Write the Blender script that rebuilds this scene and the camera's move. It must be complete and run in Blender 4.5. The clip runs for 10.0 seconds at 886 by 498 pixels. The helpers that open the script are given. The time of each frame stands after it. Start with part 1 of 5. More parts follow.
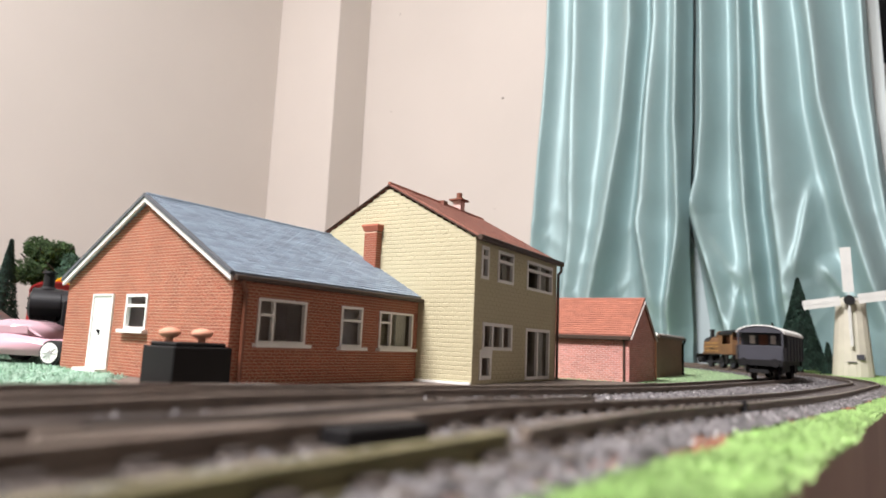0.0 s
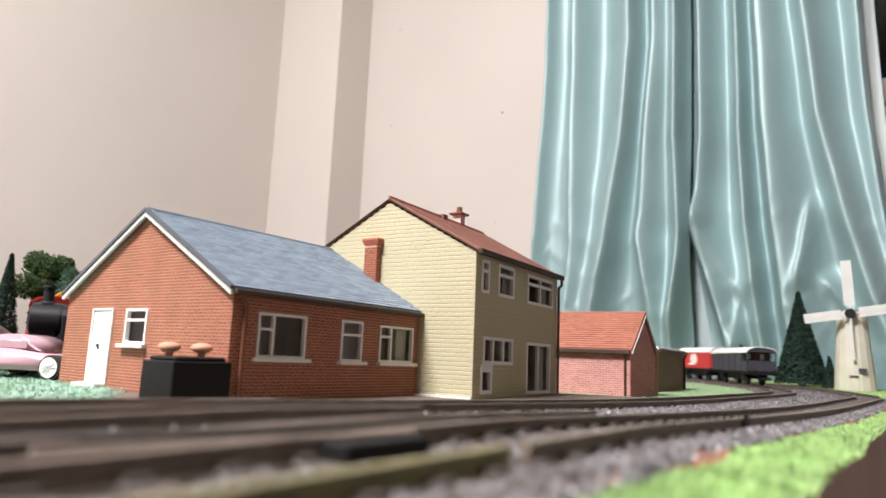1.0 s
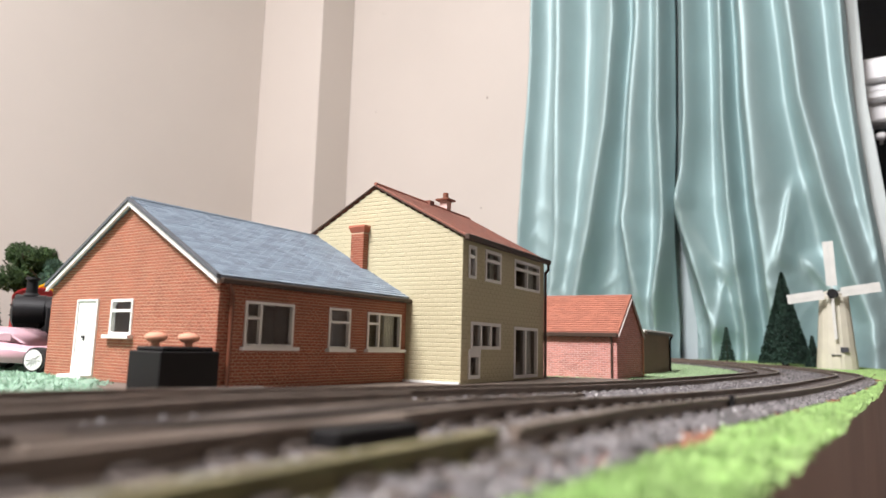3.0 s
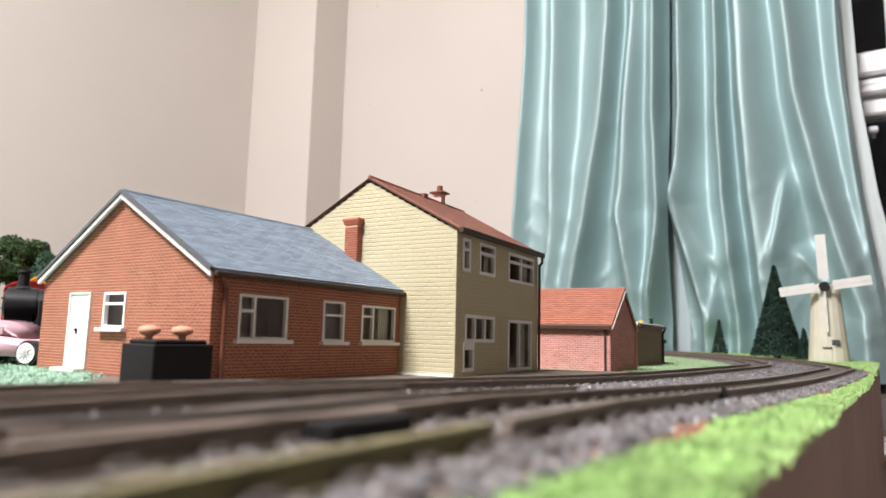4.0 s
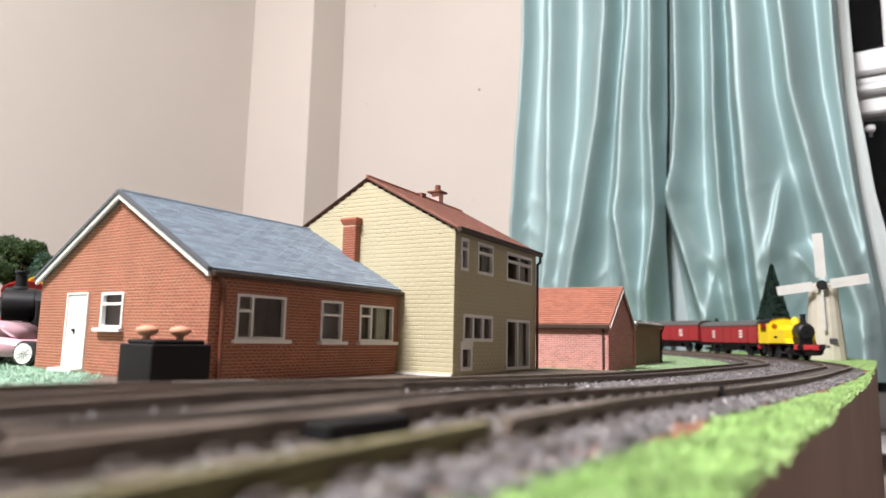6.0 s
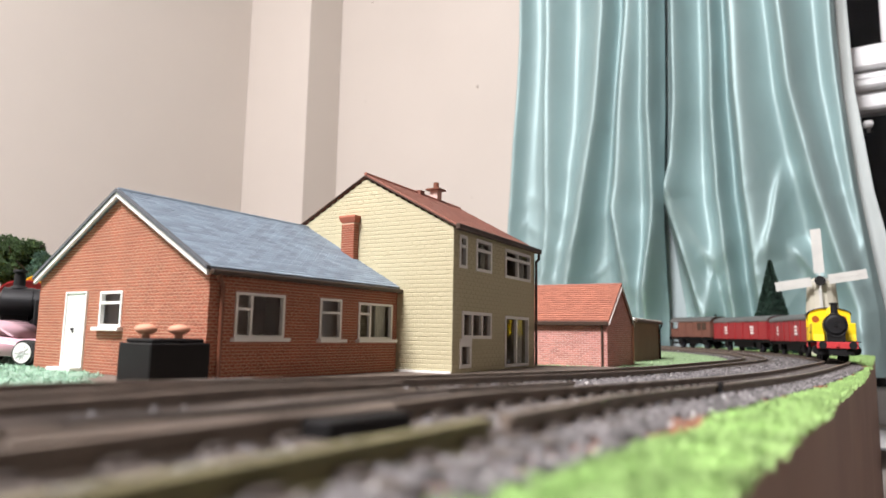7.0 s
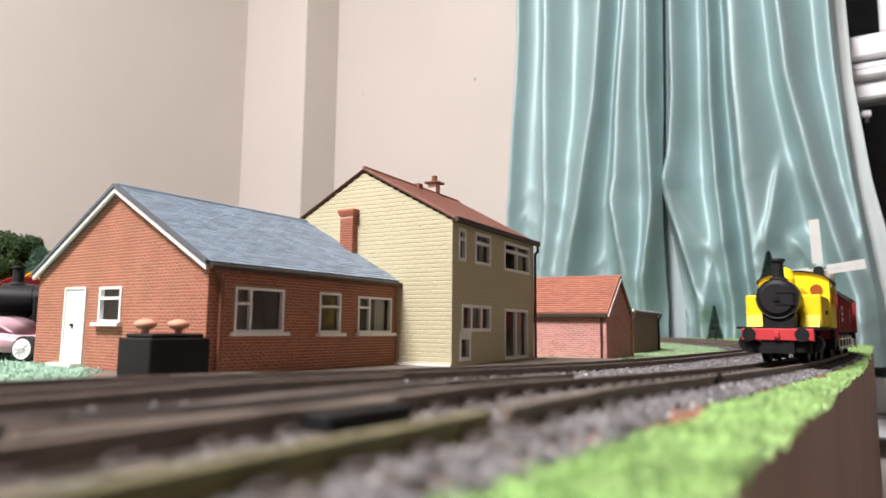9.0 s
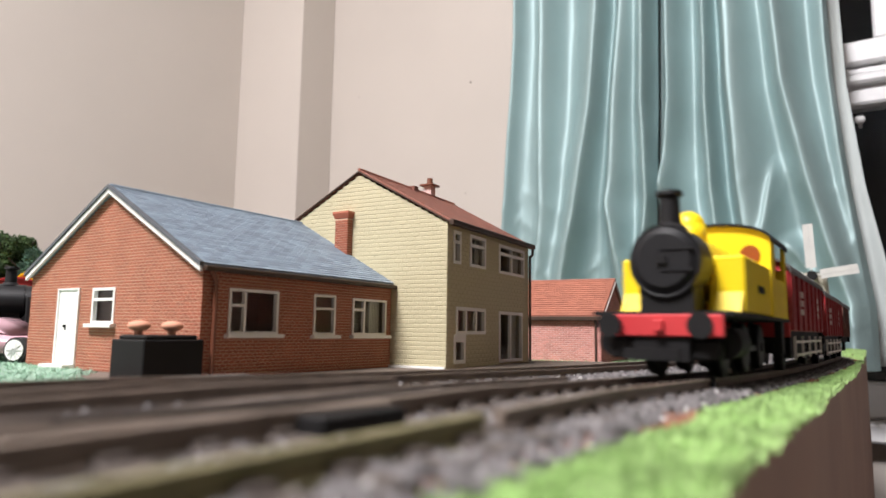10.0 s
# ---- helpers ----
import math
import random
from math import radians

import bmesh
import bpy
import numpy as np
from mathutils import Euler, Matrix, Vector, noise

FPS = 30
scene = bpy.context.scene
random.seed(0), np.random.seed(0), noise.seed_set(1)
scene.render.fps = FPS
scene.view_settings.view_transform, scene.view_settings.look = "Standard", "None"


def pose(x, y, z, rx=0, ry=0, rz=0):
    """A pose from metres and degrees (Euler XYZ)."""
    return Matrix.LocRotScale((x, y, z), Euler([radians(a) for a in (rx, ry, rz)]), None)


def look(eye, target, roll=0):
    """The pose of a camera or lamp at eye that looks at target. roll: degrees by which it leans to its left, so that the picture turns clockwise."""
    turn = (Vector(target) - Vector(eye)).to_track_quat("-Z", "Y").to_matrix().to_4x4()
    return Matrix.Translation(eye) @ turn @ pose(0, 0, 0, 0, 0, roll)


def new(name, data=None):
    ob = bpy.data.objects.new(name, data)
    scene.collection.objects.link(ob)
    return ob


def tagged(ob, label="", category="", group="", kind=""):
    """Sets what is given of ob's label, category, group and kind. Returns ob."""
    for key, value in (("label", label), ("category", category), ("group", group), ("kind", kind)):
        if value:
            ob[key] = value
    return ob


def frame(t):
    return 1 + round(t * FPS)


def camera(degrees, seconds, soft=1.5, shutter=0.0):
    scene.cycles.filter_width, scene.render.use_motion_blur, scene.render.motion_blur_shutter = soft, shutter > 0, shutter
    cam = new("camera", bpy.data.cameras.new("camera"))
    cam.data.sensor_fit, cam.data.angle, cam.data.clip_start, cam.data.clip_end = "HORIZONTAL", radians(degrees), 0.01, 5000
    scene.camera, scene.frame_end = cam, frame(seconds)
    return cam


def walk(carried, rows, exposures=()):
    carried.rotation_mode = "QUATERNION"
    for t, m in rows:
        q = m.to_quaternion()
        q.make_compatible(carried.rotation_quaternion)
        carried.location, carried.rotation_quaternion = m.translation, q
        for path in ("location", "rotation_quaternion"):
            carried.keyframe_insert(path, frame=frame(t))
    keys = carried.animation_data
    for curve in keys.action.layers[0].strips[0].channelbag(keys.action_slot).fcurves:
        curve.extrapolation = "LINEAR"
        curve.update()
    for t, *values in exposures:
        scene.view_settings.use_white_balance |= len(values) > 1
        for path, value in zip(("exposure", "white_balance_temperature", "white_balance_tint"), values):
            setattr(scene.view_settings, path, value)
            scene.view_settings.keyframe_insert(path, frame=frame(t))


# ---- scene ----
EYE = 0.0155
cam = camera(67.43, 10.0, soft=1.6, shutter=0.7)
cam.data.dof.use_dof, cam.data.dof.focus_distance, cam.data.dof.aperture_fstop = True, 0.34, 18.0
PATH = [
    (0, pose(0, 0, EYE, 98.158, -2.435, 1.699)),
    (0.5, pose(0, 0, EYE, 99.163, -2.480, 2.127)),
    (1, pose(0, 0, EYE, 99.356, -2.368, 1.729)),
    (1.5, pose(0, 0, EYE, 99.167, -2.090, 0.960)),
    (2, pose(0, 0, EYE, 98.568, -1.603, 0.853)),
    (2.5, pose(0, 0, EYE, 98.458, -1.523, 0.887)),
    (4, pose(0, 0, EYE, 97.589, -1.403, 0.210)),
    (4.5, pose(0, 0, EYE, 97.851, -1.571, 0.216)),
    (5, pose(0, 0, EYE, 97.538, -1.251, -0.047)),
    (5.5, pose(0, 0, EYE, 97.553, -1.317, 0.022)),
    (7, pose(0, 0, EYE, 97.320, -0.999, -0.026)),
    (7.5, pose(0, 0, EYE, 96.798, -0.839, -0.239)),
    (8, pose(0, 0, EYE, 96.969, -0.844, -0.296)),
    (8.5, pose(0, 0, EYE, 96.860, -0.710, 0.000)),
    (9, pose(0, 0, EYE, 96.723, -0.577, -0.075)),
    (9.5, pose(0, 0, EYE, 96.783, -0.654, -0.049)),
    (10, pose(0, 0, EYE, 96.956, -0.809, -0.536)),
]
walk(cam, PATH, ((0, 0.06), (5.0, 0.07), (8.5, 0.05), (9.0, 0.03), (9.5, -0.03), (10.0, -0.13)))

# ---- light: a ceiling lamp in a closed room at night ----
world = bpy.data.worlds.new("night")
scene.world = world
world.use_nodes = True
world.node_tree.nodes["Background"].inputs[0].default_value = (0.01, 0.013, 0.02, 1)
world.node_tree.nodes["Background"].inputs[1].default_value = 0.5
lamp_data = bpy.data.lights.new("ceiling_lamp", "AREA")
lamp_data.shape, lamp_data.size, lamp_data.energy, lamp_data.color = "DISK", 0.6, 106, (1.0, 0.965, 0.985)
lamp = new("ceiling_lamp", lamp_data)
lamp.matrix_world = look((-0.710, -0.433, 1.50), (-0.50, 0.12, 0))


# ---- materials ----
def material(name, color, rough=0.6, metal=0.0, vary=0.15, scale=60.0, bump=0.0, bump_scale=400.0, spec=0.5, islands=False):
    m = bpy.data.materials.new(name)
    m.use_nodes = True
    t = m.node_tree
    n, l = t.nodes, t.links
    b = n["Principled BSDF"]
    b.inputs["Roughness"].default_value, b.inputs["Metallic"].default_value = rough, metal
    b.inputs["Specular IOR Level"].default_value = spec
    co = n.new("ShaderNodeTexCoord")
    big = n.new("ShaderNodeTexNoise")
    big.inputs["Scale"].default_value, big.inputs["Detail"].default_value = scale, 5
    l.new(co.outputs["Object"], big.inputs["Vector"])
    ramp = n.new("ShaderNodeMapRange")
    ramp.inputs[1].default_value, ramp.inputs[2].default_value = 0.3, 0.7
    ramp.inputs[3].default_value, ramp.inputs[4].default_value = 1 - vary, 1 + vary
    l.new(big.outputs["Fac"], ramp.inputs[0])
    last = ramp.outputs[0]
    if islands:
        g = n.new("ShaderNodeNewGeometry")
        o = n.new("ShaderNodeObjectInfo")
        add = n.new("ShaderNodeMath")
        add.operation = "ADD"
        l.new(g.outputs["Random Per Island"], add.inputs[0])
        l.new(o.outputs["Random"], add.inputs[1])
        fr = n.new("ShaderNodeMath")
        fr.operation = "FRACT"
        l.new(add.outputs[0], fr.inputs[0])
        mr = n.new("ShaderNodeMapRange")
        mr.inputs[3].default_value, mr.inputs[4].default_value = 1 - 1.6 * vary, 1 + 1.6 * vary
        l.new(fr.outputs[0], mr.inputs[0])
        mul = n.new("ShaderNodeMath")
        mul.operation = "MULTIPLY"
        l.new(last, mul.inputs[0])
        l.new(mr.outputs[0], mul.inputs[1])
        last = mul.outputs[0]
    mix = n.new("ShaderNodeVectorMath")
    mix.operation = "SCALE"
    mix.inputs[0].default_value = color
    l.new(last, mix.inputs["Scale"])
    l.new(mix.outputs[0], b.inputs["Base Color"])
    if bump:
        fine = n.new("ShaderNodeTexNoise")
        fine.inputs["Scale"].default_value, fine.inputs["Detail"].default_value = bump_scale, 3
        l.new(co.outputs["Object"], fine.inputs["Vector"])
        bp = n.new("ShaderNodeBump")
        bp.inputs["Strength"].default_value, bp.inputs["Distance"].default_value = bump, 0.001
        l.new(fine.outputs["Fac"], bp.inputs["Height"])
        l.new(bp.outputs[0], b.inputs["Normal"])
    return m


M = {
    "wall": material("magnolia_paint", (0.60, 0.545, 0.495), 0.85, vary=0.03, scale=3, bump=0.1, bump_scale=120),
    "brick": material("printed_brick", (0.31, 0.092, 0.05), 0.75, vary=0.10, scale=90, islands=True),
    "mortar": material("pale_mortar", (0.50, 0.31, 0.21), 0.85, vary=0.1),
    "slate": material("blue_grey_slate", (0.23, 0.285, 0.345), 0.55, vary=0.12, scale=120, islands=True),
    "cream": material("cream_plastic", (0.49, 0.44, 0.285), 0.6, vary=0.05, scale=40),
    "red_tile": material("red_brown_tile", (0.24, 0.085, 0.055), 0.6, vary=0.12, islands=True),
    "white": material("white_plastic", (0.8, 0.79, 0.76), 0.45, vary=0.03),
    "black": material("black_plastic", (0.008, 0.0075, 0.008), 0.6, vary=0.2, spec=0.25),
    "pipe": material("red_brown_pipe", (0.16, 0.055, 0.03), 0.4, vary=0.15),
    "verge": material("dark_grey_verge", (0.085, 0.092, 0.105), 0.55, vary=0.12, scale=200),
    "brown": material("dark_brown_plastic", (0.05, 0.028, 0.018), 0.5, vary=0.15),
    "curtain": material("sea_green_satin", (0.295, 0.412, 0.418), 0.54, 0.32, vary=0.07, scale=9, bump=0.25, bump_scale=50, spec=0.8),
    "ground": material("brown_baseboard", (0.13, 0.10, 0.08), 0.9, vary=0.2, scale=80, bump=0.5),
    "side": material("brown_fascia_paint", (0.38, 0.25, 0.19), 0.6, vary=0.12, scale=20),
    "ballast": material("grey_ballast", (0.135, 0.125, 0.126), 0.9, vary=0.35, scale=200, islands=True),
    "sleeper": material("sleeper_plastic", (0.075, 0.060, 0.052), 0.7, vary=0.2, scale=200),
    "rail": material("weathered_rail", (0.18, 0.142, 0.115), 0.5, 0.15, vary=0.2, scale=200),
    "grass": material("bright_green_scatter", (0.34, 0.51, 0.19), 0.95, vary=0.25, scale=150, islands=True),
    "carpet": material("brown_carpet", (0.15, 0.12, 0.11), 0.95, vary=0.2, scale=40),
    "ceiling": material("white_ceiling", (0.8, 0.79, 0.76), 0.9, vary=0.03, scale=3),
    "plug_grey": material("grey_ramp_plastic", (0.085, 0.075, 0.068), 0.7, vary=0.15, scale=150),
    "navy": material("dark_navy_cloth", (0.016, 0.020, 0.030), 0.6, vary=0.3, scale=20, bump=0.3, bump_scale=60),
    "plug": material("grey_filler", (0.36, 0.31, 0.28), 0.8, vary=0.1),
    "frame": material("white_window_plastic", (0.88, 0.88, 0.89), 0.25, vary=0.03),
    "night": material("night_dark", (0.02, 0.025, 0.035), 0.9, vary=0.2, scale=3),
    "lining": material("cotton_lining", (0.60, 0.66, 0.65), 0.8, vary=0.05, scale=20, bump=0.2),
    "lining_green": material("pale_green_lining", (0.40, 0.50, 0.46), 0.7, vary=0.05, scale=10, bump=0.2),
    "lining_blue": material("pale_blue_lining", (0.46, 0.54, 0.56), 0.7, vary=0.05, scale=10, bump=0.2),
    "bed": material("dark_ballast_bed", (0.135, 0.124, 0.12), 0.95, vary=0.4, scale=500, bump=0.8, bump_scale=900),
    "pale_stone": material("pale_chips_and_glints", (0.42, 0.41, 0.40), 0.7, vary=0.25, scale=200, islands=True),
    "moss_rail": material("mossy_rail", (0.17, 0.15, 0.075), 0.7, 0.0, vary=0.25, scale=200),
    "rust": material("rusty_earth", (0.20, 0.09, 0.055), 0.95, vary=0.3, scale=200, islands=True),
    "lawn": material("lawn_scatter", (0.33, 0.46, 0.26), 0.95, vary=0.2, scale=100, islands=True),
    "mint": material("mint_scatter", (0.33, 0.50, 0.38), 0.95, vary=0.2, scale=100, islands=True),
    "brick_red": material("pink_red_brick", (0.50, 0.22, 0.185), 0.7, vary=0.10, scale=90, islands=True),
    "mortar_pink": material("pink_mortar", (0.60, 0.42, 0.38), 0.85, vary=0.1),
    "roof_red": material("orange_red_roof", (0.34, 0.125, 0.08), 0.6, vary=0.08, islands=True),
    "shed": material("brown_shed_plastic", (0.16, 0.085, 0.055), 0.6, vary=0.1, scale=60),
    "room": material("brown_card_lining", (0.84, 0.72, 0.61), 0.9, vary=0.12),
    "net": material("net_curtain", (0.6, 0.58, 0.5), 0.8, vary=0.1),
    "pot": material("terracotta", (0.60, 0.29, 0.19), 0.7, vary=0.12),
    "conifer": material("dark_conifer_flock", (0.022, 0.05, 0.035), 0.95, vary=0.35, scale=150, islands=True),
    "leaf": material("green_foliage_foam", (0.05, 0.09, 0.03), 0.95, vary=0.35, scale=120, islands=True),
    "leaf_blue": material("blue_green_foam", (0.06, 0.12, 0.08), 0.95, vary=0.3, scale=120, islands=True),
    "bark": material("dark_bark", (0.04, 0.03, 0.022), 0.9, vary=0.3, scale=300),
    "pink": material("pink_car_paint", (0.55, 0.32, 0.37), 0.3, vary=0.02),
    "car_white": material("white_car_paint", (0.75, 0.73, 0.72), 0.25, vary=0.02),
    "car_glass": material("smoked_car_glass", (0.46, 0.29, 0.33), 0.15, vary=0.05),
    "tyre": material("black_tyre", (0.02, 0.02, 0.02), 0.7, vary=0.1),
    "chrome": material("bright_alloy", (0.75, 0.74, 0.74), 0.3, 0.6, vary=0.05),
    "cream_mill": material("cream_mill_paint", (0.53, 0.50, 0.41), 0.6, vary=0.08, scale=60),
    "smokebox": material("smokebox_black", (0.010, 0.010, 0.0115), 0.45, vary=0.15, scale=100, spec=0.35),
    "steel": material("bright_steel", (0.5, 0.5, 0.5), 0.3, 0.9, vary=0.1),
    "maroon": material("maroon_plastic", (0.22, 0.022, 0.028), 0.4, vary=0.06),
    "bauxite": material("bauxite_brown", (0.16, 0.065, 0.045), 0.6, vary=0.12, scale=80),
    "wagon_grey": material("wagon_grey", (0.035, 0.035, 0.046), 0.6, vary=0.1, scale=80),
    "roof_grey": material("grey_roof", (0.10, 0.095, 0.092), 0.42, vary=0.12),
    "roof_white": material("white_roof", (0.74, 0.73, 0.70), 0.55, vary=0.05),
    "plank": material("brown_planks", (0.17, 0.085, 0.035), 0.7, vary=0.2, scale=90),
    "mark": material("white_lettering", (0.75, 0.70, 0.68), 0.6, vary=0.02),
    "beam_red": material("red_buffer_beam", (0.52, 0.045, 0.05), 0.35, vary=0.05),
    "maroon_red": material("bright_maroon", (0.30, 0.022, 0.026), 0.4, vary=0.06),
    "bauxite_dark": material("dark_brown_wagon", (0.055, 0.03, 0.024), 0.6, vary=0.12, scale=80),
    "plank_gold": material("gold_lining", (0.42, 0.24, 0.06), 0.5, vary=0.1),
    "cream_joint": material("cream_joint", (0.41, 0.37, 0.235), 0.7, vary=0.06),
    "yellow": material("yellow_plastic", (0.85, 0.62, 0.01), 0.4, vary=0.03),
    "porthole": material("dark_orange_porthole", (0.26, 0.06, 0.012), 0.35, vary=0.1),
    "sail": material("off_white_sail", (0.56, 0.555, 0.53), 0.6, vary=0.06, scale=90),
    "barge": material("dusty_pale_barge", (0.46, 0.41, 0.38), 0.6, vary=0.1, scale=200),
    "red": material("red_plastic", (0.45, 0.03, 0.03), 0.4, vary=0.05),
}


def glass(name):
    m = bpy.data.materials.new(name)
    m.use_nodes = True
    b = m.node_tree.nodes["Principled BSDF"]
    b.inputs["Base Color"].default_value = (0.95, 0.97, 0.97, 1)
    b.inputs["Roughness"].default_value = 0.02
    b.inputs["Transmission Weight"].default_value = 1.0
    b.inputs["IOR"].default_value = 1.25
    return m


M["glass"] = glass("clear_glazing")


# ---- building blocks ----
def finish(name, bm, mat, parent=None, label="", smooth=False):
    me = bpy.data.meshes.new(name)
    bm.to_mesh(me)
    bm.free()
    for m in (mat if isinstance(mat, (list, tuple)) else [mat]):
        me.materials.append(m)
    if smooth:
        for f in me.polygons:
            f.use_smooth = True
    ob = new(name, me)
    if parent is not None:
        ob.parent = parent
    if label:
        ob["label"] = label
    return ob


part = finish


def box(bm, x0, x1, y0, y1, z0, z1, bevel=0.0):
    r = bmesh.ops.create_cube(bm, size=1.0, matrix=Matrix.Translation(((x0 + x1) / 2, (y0 + y1) / 2, (z0 + z1) / 2)) @ Matrix.Diagonal((x1 - x0, y1 - y0, z1 - z0, 1)))
    if bevel:
        es = list({e for v in r["verts"] for e in v.link_edges})
        bmesh.ops.bevel(bm, geom=es, offset=bevel, segments=1, affect="EDGES")
    return bm


def boxed(*a, bevel=0.0):
    return box(bmesh.new(), *a, bevel=bevel)


def prism(bm, outline, axis_from, axis_to, frame_m=None):
    """Extrudes a closed outline of (a, b) pairs, read as (y, z), along x."""
    m = frame_m or Matrix.Identity(4)
    v0 = [bm.verts.new(m @ Vector((axis_from, a, b))) for a, b in outline]
    v1 = [bm.verts.new(m @ Vector((axis_to, a, b))) for a, b in outline]
    bm.faces.new(v0[::-1])
    bm.faces.new(v1)
    for i in range(len(outline)):
        j = (i + 1) % len(outline)
        bm.faces.new((v0[i], v0[j], v1[j], v1[i]))
    bmesh.ops.recalc_face_normals(bm, faces=bm.faces[:])
    return bm


def cyl(bm, r0, r1, depth, m, seg=24):
    bmesh.ops.create_cone(bm, cap_ends=True, segments=seg, radius1=r0, radius2=r1, depth=depth, matrix=m)
    return bm


# ---- plan of the tracks: s along the straight, n to its outer side ----
HEAD = radians(55.23)
UX, UY = math.cos(HEAD), math.sin(HEAD)
S_ARC, R_OUT, N_OUT, GAP, GAUGE = 0.5488, 0.4345, -0.0436, 0.0567, 0.0165
RAIL = 0.004
CX = UX * S_ARC + UY * (N_OUT - R_OUT)
CY = UY * S_ARC - UX * (N_OUT - R_OUT)
SAG_Y = (0.10, 0.16, 0.22, 0.28, 0.34, 0.42, 0.50, 0.60, 0.72, 0.85, 1.0)
SAG_Z = (0.0032, 0.0012, -0.0006, -0.0020, -0.0028, -0.0032, -0.0036, -0.0034, -0.0022, -0.0003, 0.0018)
EDGE_Y = (-0.55, 0.051, 0.116, 0.219, 0.348, 0.62, 0.72, 0.79, 0.90, 1.4)
EDGE_X = (-0.387, 0.020, 0.064, 0.131, 0.218, 0.397, 0.462, 0.508, 0.520, 0.520)


def smooth(a, b, x):
    """An eased step from 0 at a to 1 at b."""
    k = min(1.0, max(0.0, (x - a) / (b - a)))
    return k * k * (3 - 2 * k)


def ground_z(x, y):
    """The old board is not quite level: it falls a few millimetres towards the bend; the houses stand on a level plot."""
    n = UY * x - UX * y
    return float(np.interp(y, SAG_Y, SAG_Z)) * max(smooth(-0.142, -0.120, n), smooth(0.35, 0.42, y))


def edge_x(y):
    """The board's front edge."""
    return float(np.interp(y, EDGE_Y, EDGE_X)) + 0.0004 * math.sin(y * 70)


def on_track(d, n=0.0):
    """Place and heading, d metres along the outer centreline from the arc's start, n metres outward of it."""
    if d <= 0:
        s = S_ARC + d
        return UX * s + UY * (N_OUT + n), UY * s - UX * (N_OUT + n), HEAD
    h = HEAD + d / R_OUT
    return CX + (R_OUT + n) * math.sin(h), CY - (R_OUT + n) * math.cos(h), h


# ---- the room: its walls lie along and across the board; n along the window wall, s towards it ----
TURN = -33.0
ROOM = pose(0, 0, 0, 0, 0, TURN)


def slab(name, *a, mat="wall", label=""):
    ob = tagged(finish(name, boxed(*a), M[mat]), label, kind="structure")
    ob.matrix_world = ROOM
    return ob


FLOOR, TOP = -0.80, 1.55
WALL_N, WALL_S, EAST, SOUTH = -1.425, 1.30, 2.40, -2.60
slab("floor", WALL_N - 0.1, EAST + 0.1, SOUTH - 0.1, WALL_S + 0.5, FLOOR - 0.05, FLOOR, mat="carpet", label="dark brown carpet on the floor of the room")
slab("ceiling", WALL_N - 0.1, EAST + 0.1, SOUTH - 0.1, WALL_S + 0.5, TOP, TOP + 0.05, mat="ceiling", label="white painted plaster ceiling of the room")
slab("wall_left", WALL_N - 0.1, WALL_N, SOUTH - 0.1, WALL_S + 0.12, FLOOR, TOP, label="magnolia painted wall along the railway board")
slab("wall_pier", WALL_N + 0.001, -1.193, 1.18, WALL_S - 0.001, FLOOR, TOP, label="narrow magnolia painted pier in the room's corner")
slab("wall_east", EAST, EAST + 0.1, SOUTH, WALL_S + 0.12, FLOOR, TOP, label="magnolia painted wall across the room")
slab("wall_south", WALL_N, EAST, SOUTH - 0.1, SOUTH, FLOOR, TOP, label="magnolia painted wall behind the board's near end")
WX0, WX1, WZ0, WZ1 = -0.44, 0.95, -0.12, 1.25
bm = bmesh.new()
box(bm, WALL_N, WX0, WALL_S, WALL_S + 0.12, FLOOR, TOP)
box(bm, WX1, EAST, WALL_S, WALL_S + 0.12, FLOOR, TOP)
box(bm, WX0, WX1, WALL_S, WALL_S + 0.12, FLOOR, WZ0)
box(bm, WX0, WX1, WALL_S, WALL_S + 0.12, WZ1, TOP)
tagged(finish("wall_back", bm, M["wall"]), "magnolia painted wall around the curtained window", kind="structure").matrix_world = ROOM
for n, z, r in ((-0.759, 0.596, 0.0032), (-1.099, 0.621, 0.0016), (-0.771, 0.331, 0.0014), (-1.087, 0.894, 0.0022)):
    bm = bmesh.new()
    cyl(bm, r, r * 0.7, 0.002, Matrix.Translation((n, WALL_S - 0.001, z)) @ Matrix.Rotation(radians(90), 4, "X"), 10)
    tagged(finish("wall_plug", bm, M["plug"]), "small grey filled screw hole in the painted wall", "wall plug", "filled holes in the wall").matrix_world = ROOM

# the window, dark outside at night
win = tagged(new("window_1"), "white plastic window with dark night panes", kind="structure")
win.matrix_world = ROOM @ pose(0, WALL_S, 0)
part("window_sill", boxed(WX0 - 0.02, WX1 + 0.02, -0.05, -0.0005, WZ0 - 0.03, WZ0, bevel=0.004), M["frame"], win)
for z0, z1, front in ((WZ0, WZ0 + 0.06, 0.02), (0.413, 0.441, 0.020), (0.447, 0.463, 0.004), (0.466, 0.481, 0.022), (0.483, 0.524, 0.008), (WZ1 - 0.06, WZ1, 0.02)):
    part("window_rail", boxed(WX0, WX1, front, 0.075, z0, z1, bevel=0.004), M["frame"], win)
part("window_rail", boxed(WX0, WX1, 0.030, 0.075, 0.4415, 0.4825), M["frame"], win)
for x0 in (WX0, 0.034, WX1 - 0.05):
    for z0, z1 in ((WZ0 + 0.06, 0.412), (0.525, WZ1 - 0.06)):
        if x0 != 0.034 or z0 > 0.5:
            part("window_stile", boxed(x0, x0 + 0.05, 0.016, 0.070, z0, z1, bevel=0.004), M["frame"], win)
